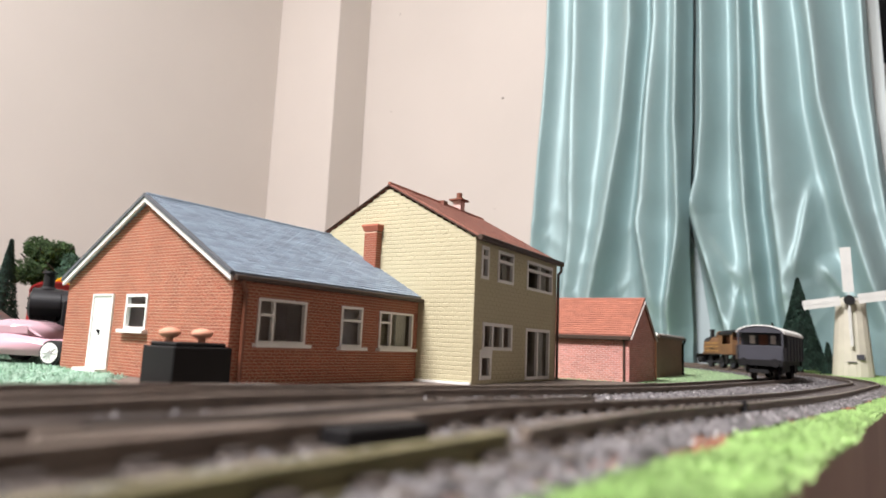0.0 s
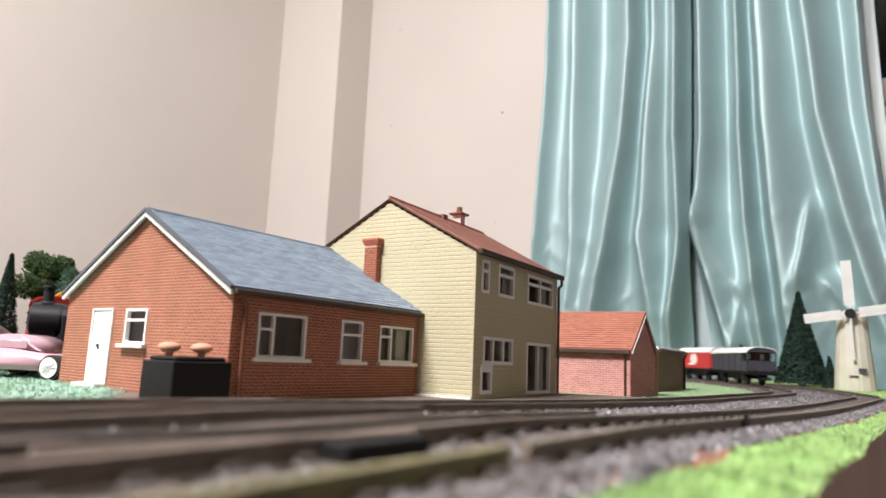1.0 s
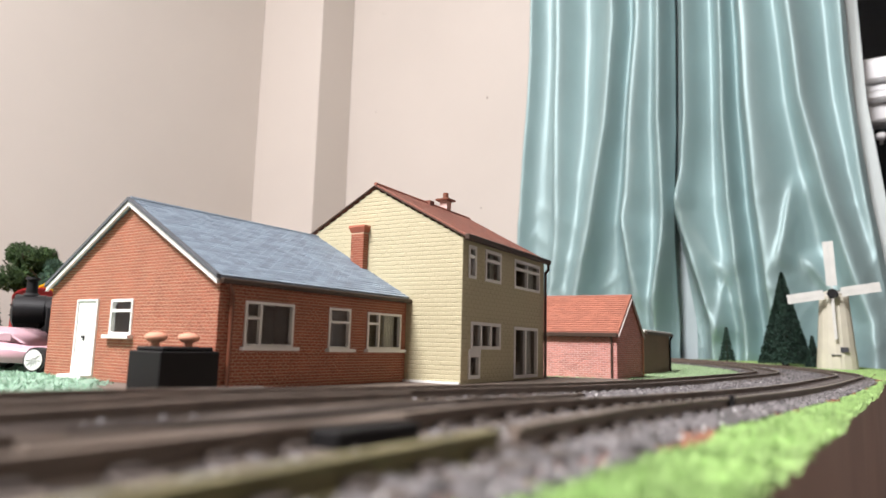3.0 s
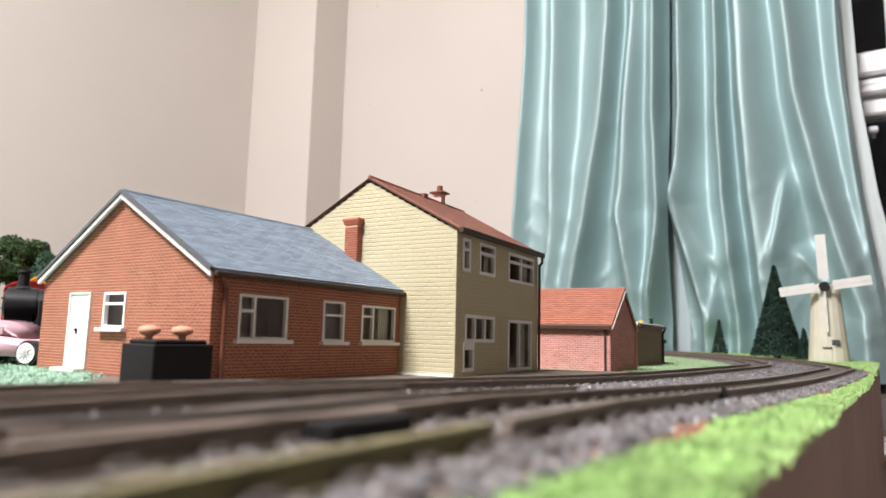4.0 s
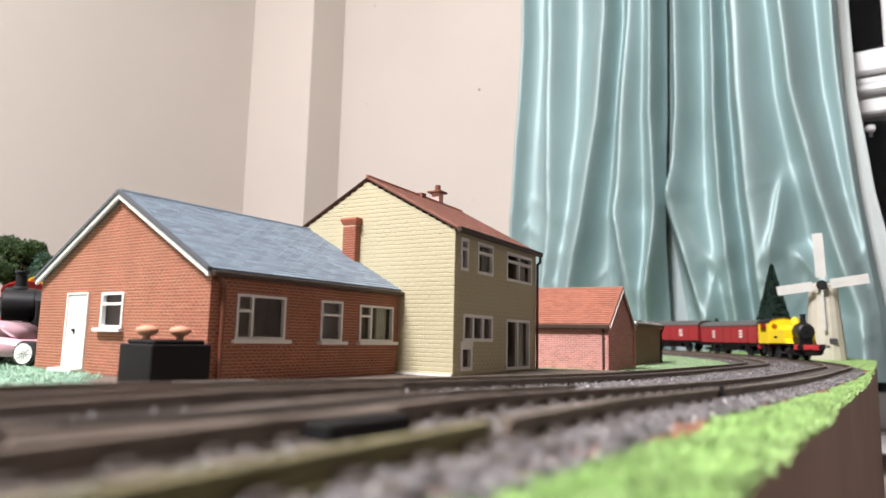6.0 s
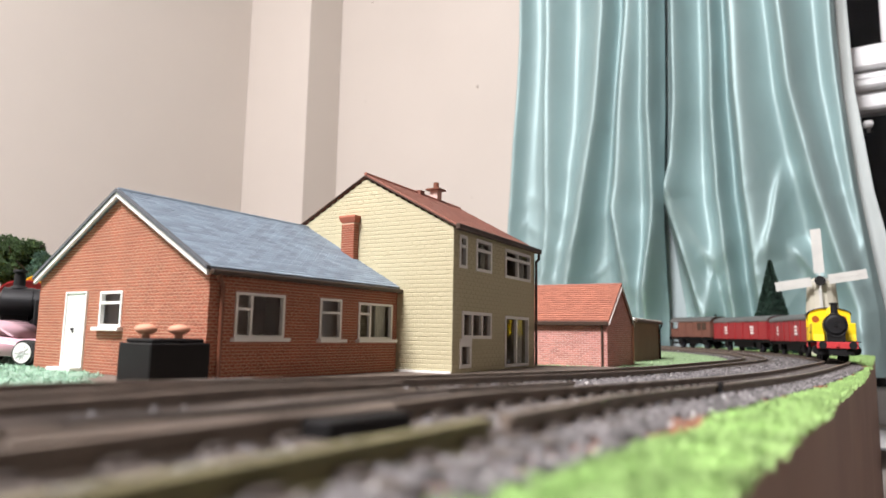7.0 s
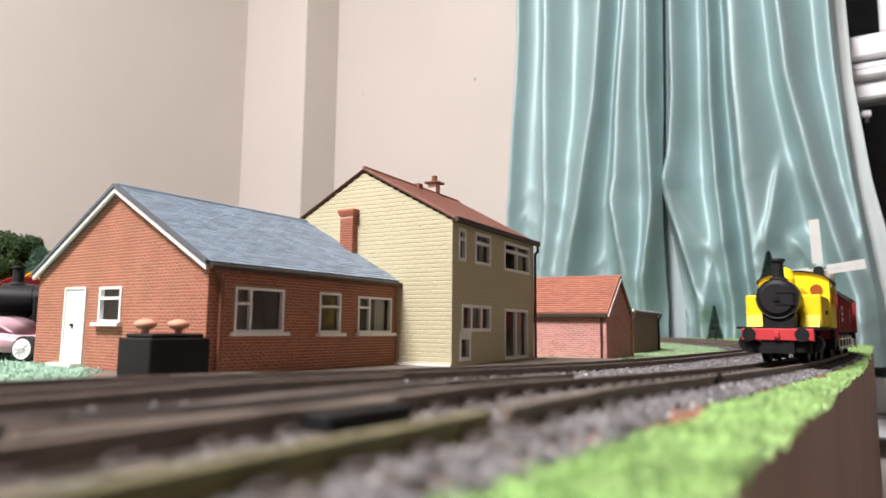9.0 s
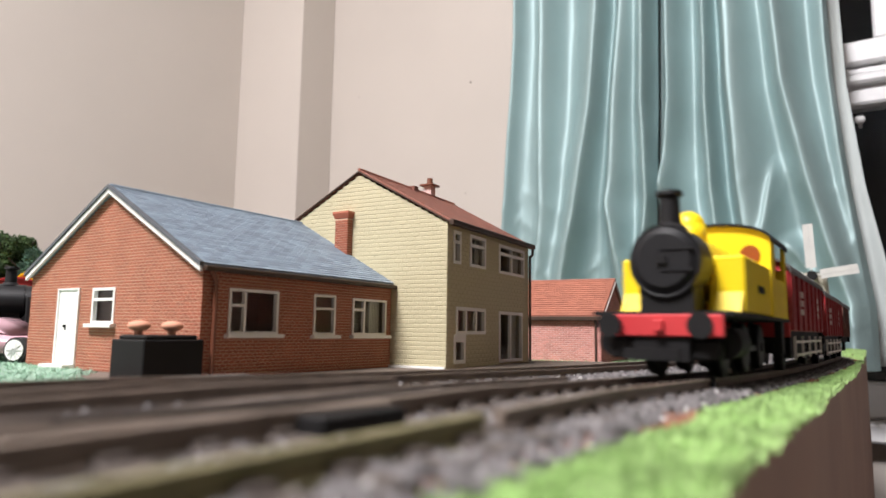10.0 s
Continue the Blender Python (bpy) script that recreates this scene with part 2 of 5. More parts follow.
for z0, z1 in ((WZ0 + 0.06, 0.413), (0.524, WZ1 - 0.06)):
    part("pane", boxed(WX0 + 0.05, WX1 - 0.05, 0.050, 0.055, z0, z1), M["glass"], win)
bm = bmesh.new()
box(bm, -0.001, 0.014, 0.000, 0.016, 0.377, 0.388, bevel=0.003)
box(bm, 0.004, 0.010, 0.016, 0.050, 0.379, 0.386)
part("window_catch", bm, M["frame"], win, "small white window catch")
slab("backdrop", WX0 - 0.5, WX1 + 0.5, WALL_S + 0.45, WALL_S + 0.46, -0.5, 1.6, mat="night", label="dark night outside the window")


# ---- curtains ----
LEVELS = (0.06, 0.25, 0.42, 0.62)


def at_level(row, z):
    """A fold's place along the wall at the height z; rows run from the hem upwards."""
    return float(np.interp(z, LEVELS, row)) + (0.05 * (0.06 - z) * (row[0] - row[1]) / 0.19 if z < 0.06 else 0.0)


def crest(q, wl, wr):
    """A fold with a rounded crest that falls off to either side at its own rate."""
    return 1 / math.cosh(1.12 * q / (wr if q > 0 else wl))


def curtain(label, left, right, folds, creases, seed):
    nu, nz = 300, 190
    z0, z1, hang = -0.035, 1.42, WALL_S - 0.095
    bm = bmesh.new()
    grid = []
    for j in range(nz + 1):
        z = z0 + (z1 - z0) * (j / nz) ** 1.35
        low = 1 - smooth(0.0, 0.5, z)
        a, b = at_level(left, z), at_level(right, z)
        lines = [(at_level(f[:4], z) + 0.0025 * noise.noise(Vector((z * 7, i * 3.1, seed))), *f[4:]) for i, f in enumerate(folds)]
        row = []
        for i in range(nu + 1):
            n = a + (b - a) * i / nu
            d = sum((1.75 * am * crest(n - c, wl, wr)) ** 3 for c, wl, wr, am in lines) ** (1 / 3)
            for n0, c0, n1, c1, w, am in creases:
                dx, dz = n1 - n0, c1 - c0
                k = ((n - n0) * dx + (z - c0) * dz) / (dx * dx + dz * dz)
                side = ((n - n0) * dz - (z - c0) * dx) / math.hypot(dx, dz)
                d += am * crest(-side if dz < 0 else side, w, w * 2.2) * smooth(-0.25, 0.2, k) * (1 - smooth(0.85, 1.15, k))
            rid = 1 - abs(noise.noise(Vector((n * 11 + z * 5, z * 9, seed + 9))))
            rid2 = 1 - abs(noise.noise(Vector((n * 15 - z * 12, z * 7, seed + 21))))
            d += 0.0035 * low * rid ** 5 + 0.003 * low * rid2 ** 6
            d += 0.0016 * noise.noise(Vector((n * 45, z * 5, seed))) + 0.0012 * low * noise.noise(Vector((n * 70, z * 40, seed + 5)))
            row.append(bm.verts.new((n, hang - d, z)))
        grid.append(row)
    for p, q in zip(grid, grid[1:]):
        for i in range(nu):
            bm.faces.new((p[i], p[i + 1], q[i + 1], q[i]))
    th = tagged(new("curtain"), label, "curtain", "curtains at the window")
    th.matrix_world = ROOM
    cl = part("cloth", bm, M["curtain"], th, smooth=True)
    cl.modifiers.new("thickness", "SOLIDIFY").thickness = 0.0012
    tape = bmesh.new()
    cyl(tape, 0.006, 0.006, right[3] - left[3], Matrix.Translation(((left[3] + right[3]) / 2, hang + 0.012, z1)) @ Matrix.Rotation(radians(90), 4, "Y"), 12)
    part("heading_tape", tape, M["frame"], th)
    return th


curtain("sea-green satin curtain with deep folds, creased low down", (-0.628, -0.616, -0.606, -0.592), (-0.303, -0.302, -0.300, -0.296), (
    (-0.620, -0.608, -0.598, -0.584, 0.007, 0.012, 0.018),
    (-0.528, -0.515, -0.516, -0.512, 0.011, 0.026, 0.036),
    (-0.482, -0.445, -0.416, -0.398, 0.030, 0.013, 0.040),
    (-0.362, -0.384, -0.372, -0.355, 0.013, 0.022, 0.034),
    (-0.330, -0.313, -0.320, -0.314, 0.015, 0.010, 0.036)), (
    (-0.386, 0.250, -0.351, 0.090, 0.008, 0.016),
    (-0.308, 0.215, -0.338, 0.070, 0.007, 0.014)), 3)
curtain("sea-green satin curtain fanning out over the window edge", (-0.276, -0.303, -0.298, -0.293), (0.012, -0.012, -0.026, -0.031), (
    (-0.240, -0.290, -0.275, -0.274, 0.008, 0.018, 0.034),
    (-0.190, -0.209, -0.214, -0.213, 0.011, 0.011, 0.032),
    (-0.146, -0.166, -0.174, -0.179, 0.010, 0.036, 0.042),
    (-0.020, -0.067, -0.096, -0.112, 0.014, 0.022, 0.042),
    (0.003, -0.019, -0.032, -0.038, 0.016, 0.006, 0.020)), (
    (-0.296, 0.291, -0.221, 0.144, 0.012, 0.024),
    (-0.221, 0.150, -0.232, 0.040, 0.007, 0.018),
    (-0.115, 0.280, -0.136, 0.150, 0.006, 0.016),
    (-0.100, 0.160, -0.062, 0.100, 0.007, 0.018),
    (-0.050, 0.060, -0.020, -0.060, 0.010, 0.014)), 8)


def lining(label, mat, left, right, s0, waves):
    """A plain cloth behind the curtains."""
    bm = bmesh.new()
    rows = []
    for j in range(61):
        z = -0.03 + 1.43 * j / 60
        a, b = at_level(left, z), at_level(right, z)
        rows.append([bm.verts.new((a + (b - a) * i / 24, s0 + 0.006 * math.sin(i / 24 * waves + z * 3) + 0.003 * math.sin(i / 24 * waves * 2.3 - z * 5), z)) for i in range(25)])
    for p, q in zip(rows, rows[1:]):
        for i in range(24):
            bm.faces.new((p[i], p[i + 1], q[i + 1], q[i]))
    ob = tagged(finish("curtain_lining", bm, M[mat], smooth=True), label, "curtain lining", "linings behind the curtains")
    ob.matrix_world = ROOM
    ob.modifiers.new("thickness", "SOLIDIFY").thickness = 0.001


lining("pale blue-grey lining cloth behind the curtains", "lining_blue", (-0.36, -0.36, -0.36, -0.36), (-0.12, -0.12, -0.12, -0.12), WALL_S - 0.075, 14)
lining("off-white cotton lining hanging behind the curtain", "lining", (-0.02, -0.045, -0.06, -0.06), (0.041, 0.008, -0.009, -0.014), WALL_S - 0.080, 5)
lining("pale green lining edge beside the folded curtain", "lining_green", (-0.630, -0.618, -0.609, -0.594), (-0.56, -0.55, -0.54, -0.53), WALL_S - 0.082, 4)

# ---- the board ----
BOARD_N, BOARD_S0, BOARD_S1 = -1.15, -0.55, 1.09
RN, RS = (math.cos(radians(TURN)), math.sin(radians(TURN))), (-math.sin(radians(TURN)), math.cos(radians(TURN)))
ys = [-0.44 + 0.0125 * i for i in range(154)]


def board_span(y):
    """From the board's wall side to its front edge along x, at y."""
    lo = max((BOARD_N - RN[1] * y) / RN[0], (BOARD_S0 - RS[1] * y) / RS[0])
    hi = min(edge_x(y), (BOARD_S1 - RS[1] * y) / RS[0])
    return lo, max(hi, lo + 0.002)


bm = bmesh.new()
prev = None
COLS = 70
for y in ys:
    lo, hi = board_span(y)
    row = []
    for i in range(COLS + 1):
        x = lo + (hi - lo) * (1 - (1 - i / COLS) ** 2.2)
        row.append(bm.verts.new((x, y, ground_z(x, y))))
    if prev:
        for i in range(COLS):
            bm.faces.new((prev[i], prev[i + 1], row[i + 1], row[i]))
    prev = row
tagged(finish("ground", bm, M["ground"], smooth=True), "brown painted top of the model railway board", kind="structure")
bm = bmesh.new()
prev = None
for y in ys:
    e = board_span(y)[1] + 0.0005
    q = [bm.verts.new((e, y, ground_z(e, y) + 0.0004)), bm.verts.new((e, y, -0.24)), bm.verts.new((e - 0.012, y, -0.24)), bm.verts.new((e - 0.012, y, -0.002))]
    if prev:
        for k in range(3):
            bm.faces.new((prev[k], prev[k + 1], q[k + 1], q[k]))
    prev = q
bmesh.ops.recalc_face_normals(bm, faces=bm.faces[:])
tagged(finish("fascia", bm, M["side"], smooth=True), "brown painted wooden side of the railway board", kind="structure")
for a in ((BOARD_N, BOARD_N + 0.012, BOARD_S0, BOARD_S1), (BOARD_N + 0.013, -0.05, BOARD_S0, BOARD_S0 + 0.012)):
    slab("board_frame", *a, -0.24, -0.004, mat="side", label="brown painted wooden side of the railway board")
for n, s in ((-1.05, -0.45), (-1.05, 1.0), (-0.2, -0.45), (-0.25, 0.95), (-0.2, 0.25)):
    leg = tagged(finish("trestle_leg", boxed(n - 0.02, n + 0.02, s - 0.02, s + 0.02, FLOOR, -0.01), M["side"]), "brown wooden leg under the railway board", "table leg", "legs under the board")
    leg.matrix_world = ROOM

# dark clutter under the window, past the board's corner
bag = bmesh.new()
bmesh.ops.create_grid(bag, x_segments=40, y_segments=40, size=0.5)
for v in bag.verts:
    a, b = v.co.x * 2, v.co.y * 2
    rise = (1 - abs(a) ** 6) * (1 - abs(b) ** 6)
    v.co = Vector((0.22 + a * 0.26, 1.18 + b * 0.085, FLOOR + max(0.0, rise) * (0.735 + 0.02 * noise.noise(Vector((a * 4, b * 3, 2))))))
tagged(finish("storage_bag", bag, M["navy"], smooth=True), "dark navy cloth bag standing under the window", "bag").matrix_world = ROOM
bm = bmesh.new()
cyl(bm, 0.07, 0.06, 0.28, Matrix.Translation((0.16, 0.98, FLOOR + 0.14)), 28)
tagged(finish("waste_bin", bm, M["black"], smooth=True), "dark plastic waste bin on the carpet", "waste bin").matrix_world = ROOM


# ---- track ----
def sweep(bm, n, profile, d0, d1, step=0.008):
    """Sweeps a profile of (sideways, height) pairs along the line n metres outward of the outer centreline."""
    prev, d = None, d0
    while d < d1 + 1e-9:
        q = []
        for a, z in profile:
            x, y, h = on_track(d, n + a)
            q.append(bm.verts.new((x, y, ground_z(x, y) + z)))
        if prev:
            for k in range(len(profile)):
                j = (k + 1) % len(profile)
                bm.faces.new((prev[k], prev[j], q[j], q[k]))
        else:
            bm.faces.new(q[::-1])
        prev, d = q, d + step
    bm.faces.new(prev)
    bmesh.ops.recalc_face_normals(bm, faces=bm.faces[:])
    return bm


D0, D1 = -1.05, 1.45
RAIL_PROFILE = [(-0.0013, 0.0012), (-0.0013, 0.0016), (-0.0004, 0.0019), (-0.0004, 0.0031), (-0.0008, 0.0034), (-0.0008, RAIL), (0.0008, RAIL), (0.0008, 0.0034), (0.0004, 0.0031), (0.0004, 0.0019), (0.0013, 0.0016), (0.0013, 0.0012)]
sl_mesh = None
for n, lab in ((0.0, "outer oval model railway track, brown rails on dark sleepers"), (-GAP, "inner oval model railway track, brown rails on dark sleepers")):
    tr = tagged(new("railway_track"), lab, "railway track", "tracks of the oval")
    for side in (-1, 1):
        start = D0
        if n == 0.0 and side > 0:
            part("rail", sweep(bmesh.new(), n + side * GAUGE / 2, RAIL_PROFILE, D0, -0.488), M["moss_rail"], tr, "mossy olive stained rail")
            start = -0.486
        part("rail", sweep(bmesh.new(), n + side * GAUGE / 2, RAIL_PROFILE, start, D1), M["rail"], tr)
    if sl_mesh is None:
        bm = bmesh.new()
        box(bm, -0.0017, 0.0017, -0.0145, 0.0145, 0.0, 0.0013, bevel=0.0002)
        for s in (-1, 1):
            box(bm, -0.0012, 0.0012, s * GAUGE / 2 - 0.0022, s * GAUGE / 2 + 0.0022, 0.0013, 0.0018)
        sl_mesh = bpy.data.meshes.new("sleeper")
        bm.to_mesh(sl_mesh)
        bm.free()
        sl_mesh.materials.append(M["sleeper"])
    d = -0.80
    while d < 1.0:
        x, y, h = on_track(d, n)
        so = new("sleeper", sl_mesh)
        so.matrix_world = pose(x, y, ground_z(x, y) + 0.0006, 0, 0, math.degrees(h))
        so.parent = tr
        d += 0.0085
# check rails of the crossing beside the outer track
tr = tagged(new("point_rails"), "brown check rails and dark slots of a set of points", "points")
for n, a, b in ((-0.0195, -0.75, -0.40), (-0.0375, -0.75, -0.44)):
    part("check_rail", sweep(bmesh.new(), n, RAIL_PROFILE, a, b), M["rail"], tr)


def bar(name, d0, n0, d1, n1, half, z0, z1, mat, thing, label=""):
    """A straight bar on the board between two places of the plan."""
    x0, y0, _ = on_track(d0, n0)
    x1, y1, _ = on_track(d1, n1)
    bm = boxed(0, math.hypot(x1 - x0, y1 - y0), -half, half, z0, z1, bevel=0.0002)
    bm.transform(pose(x0, y0, ground_z(x0, y0), 0, math.degrees(math.atan2(ground_z(x0, y0) - ground_z(x1, y1), math.hypot(x1 - x0, y1 - y0))), math.degrees(math.atan2(y1 - y0, x1 - x0))))
    return part(name, bm, M[mat], thing, label)


bar("crossing_frog", -0.5010, -0.0046, -0.4885, -0.0041, 0.0020, 0.0008, 0.0037, "black", tr, "black plastic frog of the crossing")
bar("frog_tip", -0.5080, -0.0106, -0.5052, -0.0098, 0.0010, 0.0008, 0.0034, "black", tr)
# the dark strip is the shade below a rail, laid as a bar
bar("crossing_strip", -0.5300, -0.0215, -0.4700, -0.0100, 0.0006, 0.0010, 0.0043, "sleeper", tr, "dark strip in place of the shade below a rail")
bar("crossing_strip", -0.5250, -0.0130, -0.4880, -0.0050, 0.0007, 0.0010, 0.0042, "rail", tr)
bar("tie_bar", -0.4703, -0.0795, -0.4668, -0.0760, 0.0022, 0.0008, 0.0032, "black", tr)
ramp = bmesh.new()
prism(ramp, [(0.0, 0.0006), (0.034, 0.0006), (0.028, 0.0026), (0.008, 0.0030)], -0.0075, 0.0075, Matrix.Rotation(radians(-90), 4, "Z"))
x, y, h = on_track(-0.474, -0.0745)
ramp.transform(pose(x, y, ground_z(x, y), 0, 0, math.degrees(h)))
tagged(finish("rerailing_ramp", ramp, M["plug_grey"]), "grey plastic ramp lying in the inner track", "track ramp")


# ---- scatter: ballast and grass ----
def shards(name, places, mat, label, category, tall):
    """Many small lumps or tufts as one mesh."""
    verts, faces = [], []
    rnd = np.random.RandomState(len(places))
    for x, y, z, r in places:
        b = len(verts)
        if tall:
            for _ in range(3):
                a = rnd.uniform(0, 6.283)
                lx, ly = rnd.normal(0, r * 0.6, 2)
                c, s = math.cos(a) * r * 0.42, math.sin(a) * r * 0.42
                b = len(verts)
                ox, oy = rnd.normal(0, r * 0.5, 2)
                verts += [(x + ox - c, y + oy - s, z), (x + ox + c, y + oy + s, z), (x + ox + lx, y + oy + ly, z + r * rnd.uniform(0.7, 1.9))]
                faces.append((b, b + 1, b + 2))
        else:
            k = rnd.uniform(0.6, 1.3, 6) * r
            a = rnd.uniform(0, 6.283)
            c, s = math.cos(a), math.sin(a)
            verts += [(x + k[0] * c, y + k[0] * s, z), (x - k[1] * s, y + k[1] * c, z + 0.2 * r), (x - k[2] * c, y - k[2] * s, z), (x + k[3] * s, y - k[3] * c, z + 0.1 * r), (x + 0.3 * (k[0] - k[1]), y + 0.3 * (k[2] - k[3]), z + 0.9 * k[4]), (x, y, z - 0.5 * r)]
            for i in range(4):
                j = (i + 1) % 4
                faces += [(b + i, b + j, b + 4), (b + j, b + i, b + 5)]
    me = bpy.data.meshes.new(name)
    me.from_pydata(verts, [], faces)
    me.materials.append(M[mat])
    return tagged(new(name, me), label, category, kind="stuff")


rng = np.random.RandomState(4)
stones, pale = [], []
for i in range(34000):
    d = rng.uniform(-0.80, 0.75) if i % 2 else rng.uniform(-0.60, -0.15)
    n = rng.uniform(-GAP - 0.022, 0.0155)
    x, y, h = on_track(d, n)
    if x > edge_x(y) - 0.002:
        continue
    near = min(abs(abs(n) - GAUGE / 2), abs(abs(n + GAP) - GAUGE / 2))
    if near < 0.0018:
        continue
    between = abs(n) < GAUGE / 2 or abs(n + GAP) < GAUGE / 2
    r = rng.uniform(0.00035, 0.0011)
    z = ground_z(x, y) + (0.0009 if between else 0.0012) + rng.uniform(-0.0003, 0.0005)
    # pale chips, denser close by; their colour also paints glints on the stones
    (pale if r < 0.00075 and rng.rand() < (0.20 if y < 0.24 else 0.05) else stones).append((x, y, z, r))
for i in range(9000):
    d = rng.uniform(-0.66, -0.02)
    x, y, h = on_track(d, rng.uniform(0.0102, 0.0180) if i % 3 else rng.uniform(-0.0385, -0.0185))
    if x < edge_x(y) - 0.004:
        light = rng.rand() < 0.1
        (pale if light else stones).append((x, y, ground_z(x, y) + rng.uniform(0.0002, 0.0014), rng.uniform(0.0004, 0.0007) if light else rng.uniform(0.0005, 0.0013)))
shards("ballast", stones, "ballast", "loose grey crushed stone ballast between the tracks", "ballast", False)
shards("ballast", pale, "pale_stone", "pale chips and painted glints among the track ballast", "ballast", False)
bm = bmesh.new()
sweep(bm, -GAP / 2, [(-0.050, 0.0), (-0.044, 0.0011), (0.040, 0.0011), (0.044, 0.0)], D0, D1, 0.012)
tagged(finish("track_bed", bm, M["bed"], smooth=True), "dark grey ballasted bed under both tracks", kind="structure")

verge, lawn, pale_lawn, rust = [], [], [], []
for i in range(90000):
    y = rng.uniform(0.02, 0.34) if i % 3 else rng.uniform(0.02, 1.0)
    ex = edge_x(y)
    x = ex - rng.uniform(-0.0006, 0.03 if y < 0.5 else 0.13)
    n = UY * x - UX * y
    lim = -0.0265 + 0.002 * math.sin(y * 90) + 0.003 * noise.noise(Vector((x * 60, y * 60, 0)))
    far = y > 0.50 and math.hypot(x - CX, y - CY) > R_OUT + 0.022
    if (y <= 0.52 and n > lim) or far:
        verge.append((x, y, ground_z(x, y) - 0.0004, rng.uniform(0.0005, 0.0011)))
    elif y <= 0.52 and n > lim - 0.004 and rng.rand() < 0.35:
        rust.append((x, y, ground_z(x, y) + 0.0005, rng.uniform(0.0005, 0.001)))
bm = bmesh.new()
prev = None
for i in range(190):
    y = -0.02 + 0.006 * i
    ex = edge_x(y) + 0.0002
    xi = min(ex - 0.004, (UX * y - 0.0270) / UY) if y < 0.50 else CX + math.sqrt(max(0.0, (R_OUT + 0.024) ** 2 - (y - CY) ** 2))
    xi = min(xi, ex - 0.003)
    q = [bm.verts.new((ex + (xi - ex) * u, y, ground_z(ex, y) + h)) for u, h in ((0, 0.0002), (0.04, 0.0003), (0.5, 0.0003), (0.94, 0.0002), (1.0, -0.0004))]
    if prev:
        for k in range(4):
            bm.faces.new((prev[k], prev[k + 1], q[k + 1], q[k]))
    prev = q
tagged(finish("verge_mat", bm, M["grass"], smooth=True), "green grass mat glued along the board's edge", kind="structure")
shards("verge_grass", verge, "grass", "bright green grass scatter along the board's edge", "grass", True)
shards("edge_earth", rust, "rust", "rusty brown earth scatter between ballast and grass", "earth", False)
for i in range(26000):
    x, y = rng.uniform(0.03, 0.32), rng.uniform(0.38, 1.08)
    if math.hypot(x - CX, y - CY) < R_OUT - GAP - 0.018 and UY * x - UX * y < N_OUT - GAP - 0.018:
        lawn.append((x, y, ground_z(x, y), rng.uniform(0.0005, 0.001)))
def mat_sheet(name, label, mat, x0, x1, y0, y1, inside, step=0.004):
    """A thin flocked mat on the board wherever inside() holds."""
    bm, made = bmesh.new(), {}
    nx, ny = int((x1 - x0) / step), int((y1 - y0) / step)
    for j in range(ny):
        for i in range(nx):
            q = [(i, j), (i + 1, j), (i + 1, j + 1), (i, j + 1)]
            if all(inside(x0 + a * step, y0 + b * step) for a, b in q):
                for a, b in q:
                    if (a, b) not in made:
                        x, y = x0 + a * step, y0 + b * step
                        made[a, b] = bm.verts.new((x, y, ground_z(x, y) + 0.0004))
                bm.faces.new([made[k] for k in q])
    tagged(finish(name, bm, M[mat], smooth=True), label, kind="structure")


mat_sheet("lawn_mat", "flocked green mat inside the bend", "lawn", 0.03, 0.32, 0.38, 1.08, lambda x, y: math.hypot(x - CX, y - CY) < R_OUT - GAP - 0.017 and UY * x - UX * y < N_OUT - GAP - 0.017)
mat_sheet("yard_mat", "flocked mint green mat beside the bungalow", "mint", -0.36, -0.09, 0.12, 0.42, lambda x, y: UY * x - UX * y < N_OUT - GAP - 0.030 and x < -0.515 * y)
shards("lawn_grass", lawn, "lawn", "soft green lawn scatter inside the bend", "grass", True)
for i in range(26000):
    x, y = rng.uniform(-0.36, -0.09), rng.uniform(0.12, 0.42)
    n = UY * x - UX * y
    if n < N_OUT - GAP - 0.030 - 0.002 * math.sin(x * 200) and x < -0.515 * y + 0.003 * math.sin(y * 150):
        pale_lawn.append((x, y, 0.0001, rng.uniform(0.0004, 0.0009)))
shards("yard_grass", pale_lawn, "mint", "pale mint green grass scatter beside the bungalow", "grass", True)


# ---- walls laid of bricks, boards and slates ----
def cells(width, top, holes, pw, ph, gap, bond=0.5, z_from=0.0):
    """Courses of pieces in a wall's plane: rectangles (u0, u1, z0, z1, full)."""
    out, z, k = [], z_from, 0
    zmax = max(top(width / 2), top(0.0), top(width))
    while z + ph * 0.7 < zmax:
        z1, zm = z + ph - gap, z + ph / 2
        us = [width * i / 200 for i in range(201) if top(width * i / 200) > zm + ph * 0.35]
        if us:
            lo, hi = us[0], us[-1]
            cuts = sorted((h[0], h[1]) for h in holes if h[2] < zm < h[3])
            spans, a = [], lo
            for c0, c1 in cuts:
                spans.append((a, c0))
                a = c1
            spans.append((a, hi))
            u = -pw * bond * (k % 2)
            while u < width:
                for s0, s1 in spans:
                    p0, p1 = max(u, s0), min(u + pw - gap, s1)
                    if p1 - p0 > pw * 0.12:
                        out.append((p0, p1, z, z1, p1 - p0 > pw - gap - 1e-6))
                u += pw
        z, k = z + ph, k + 1
    return out


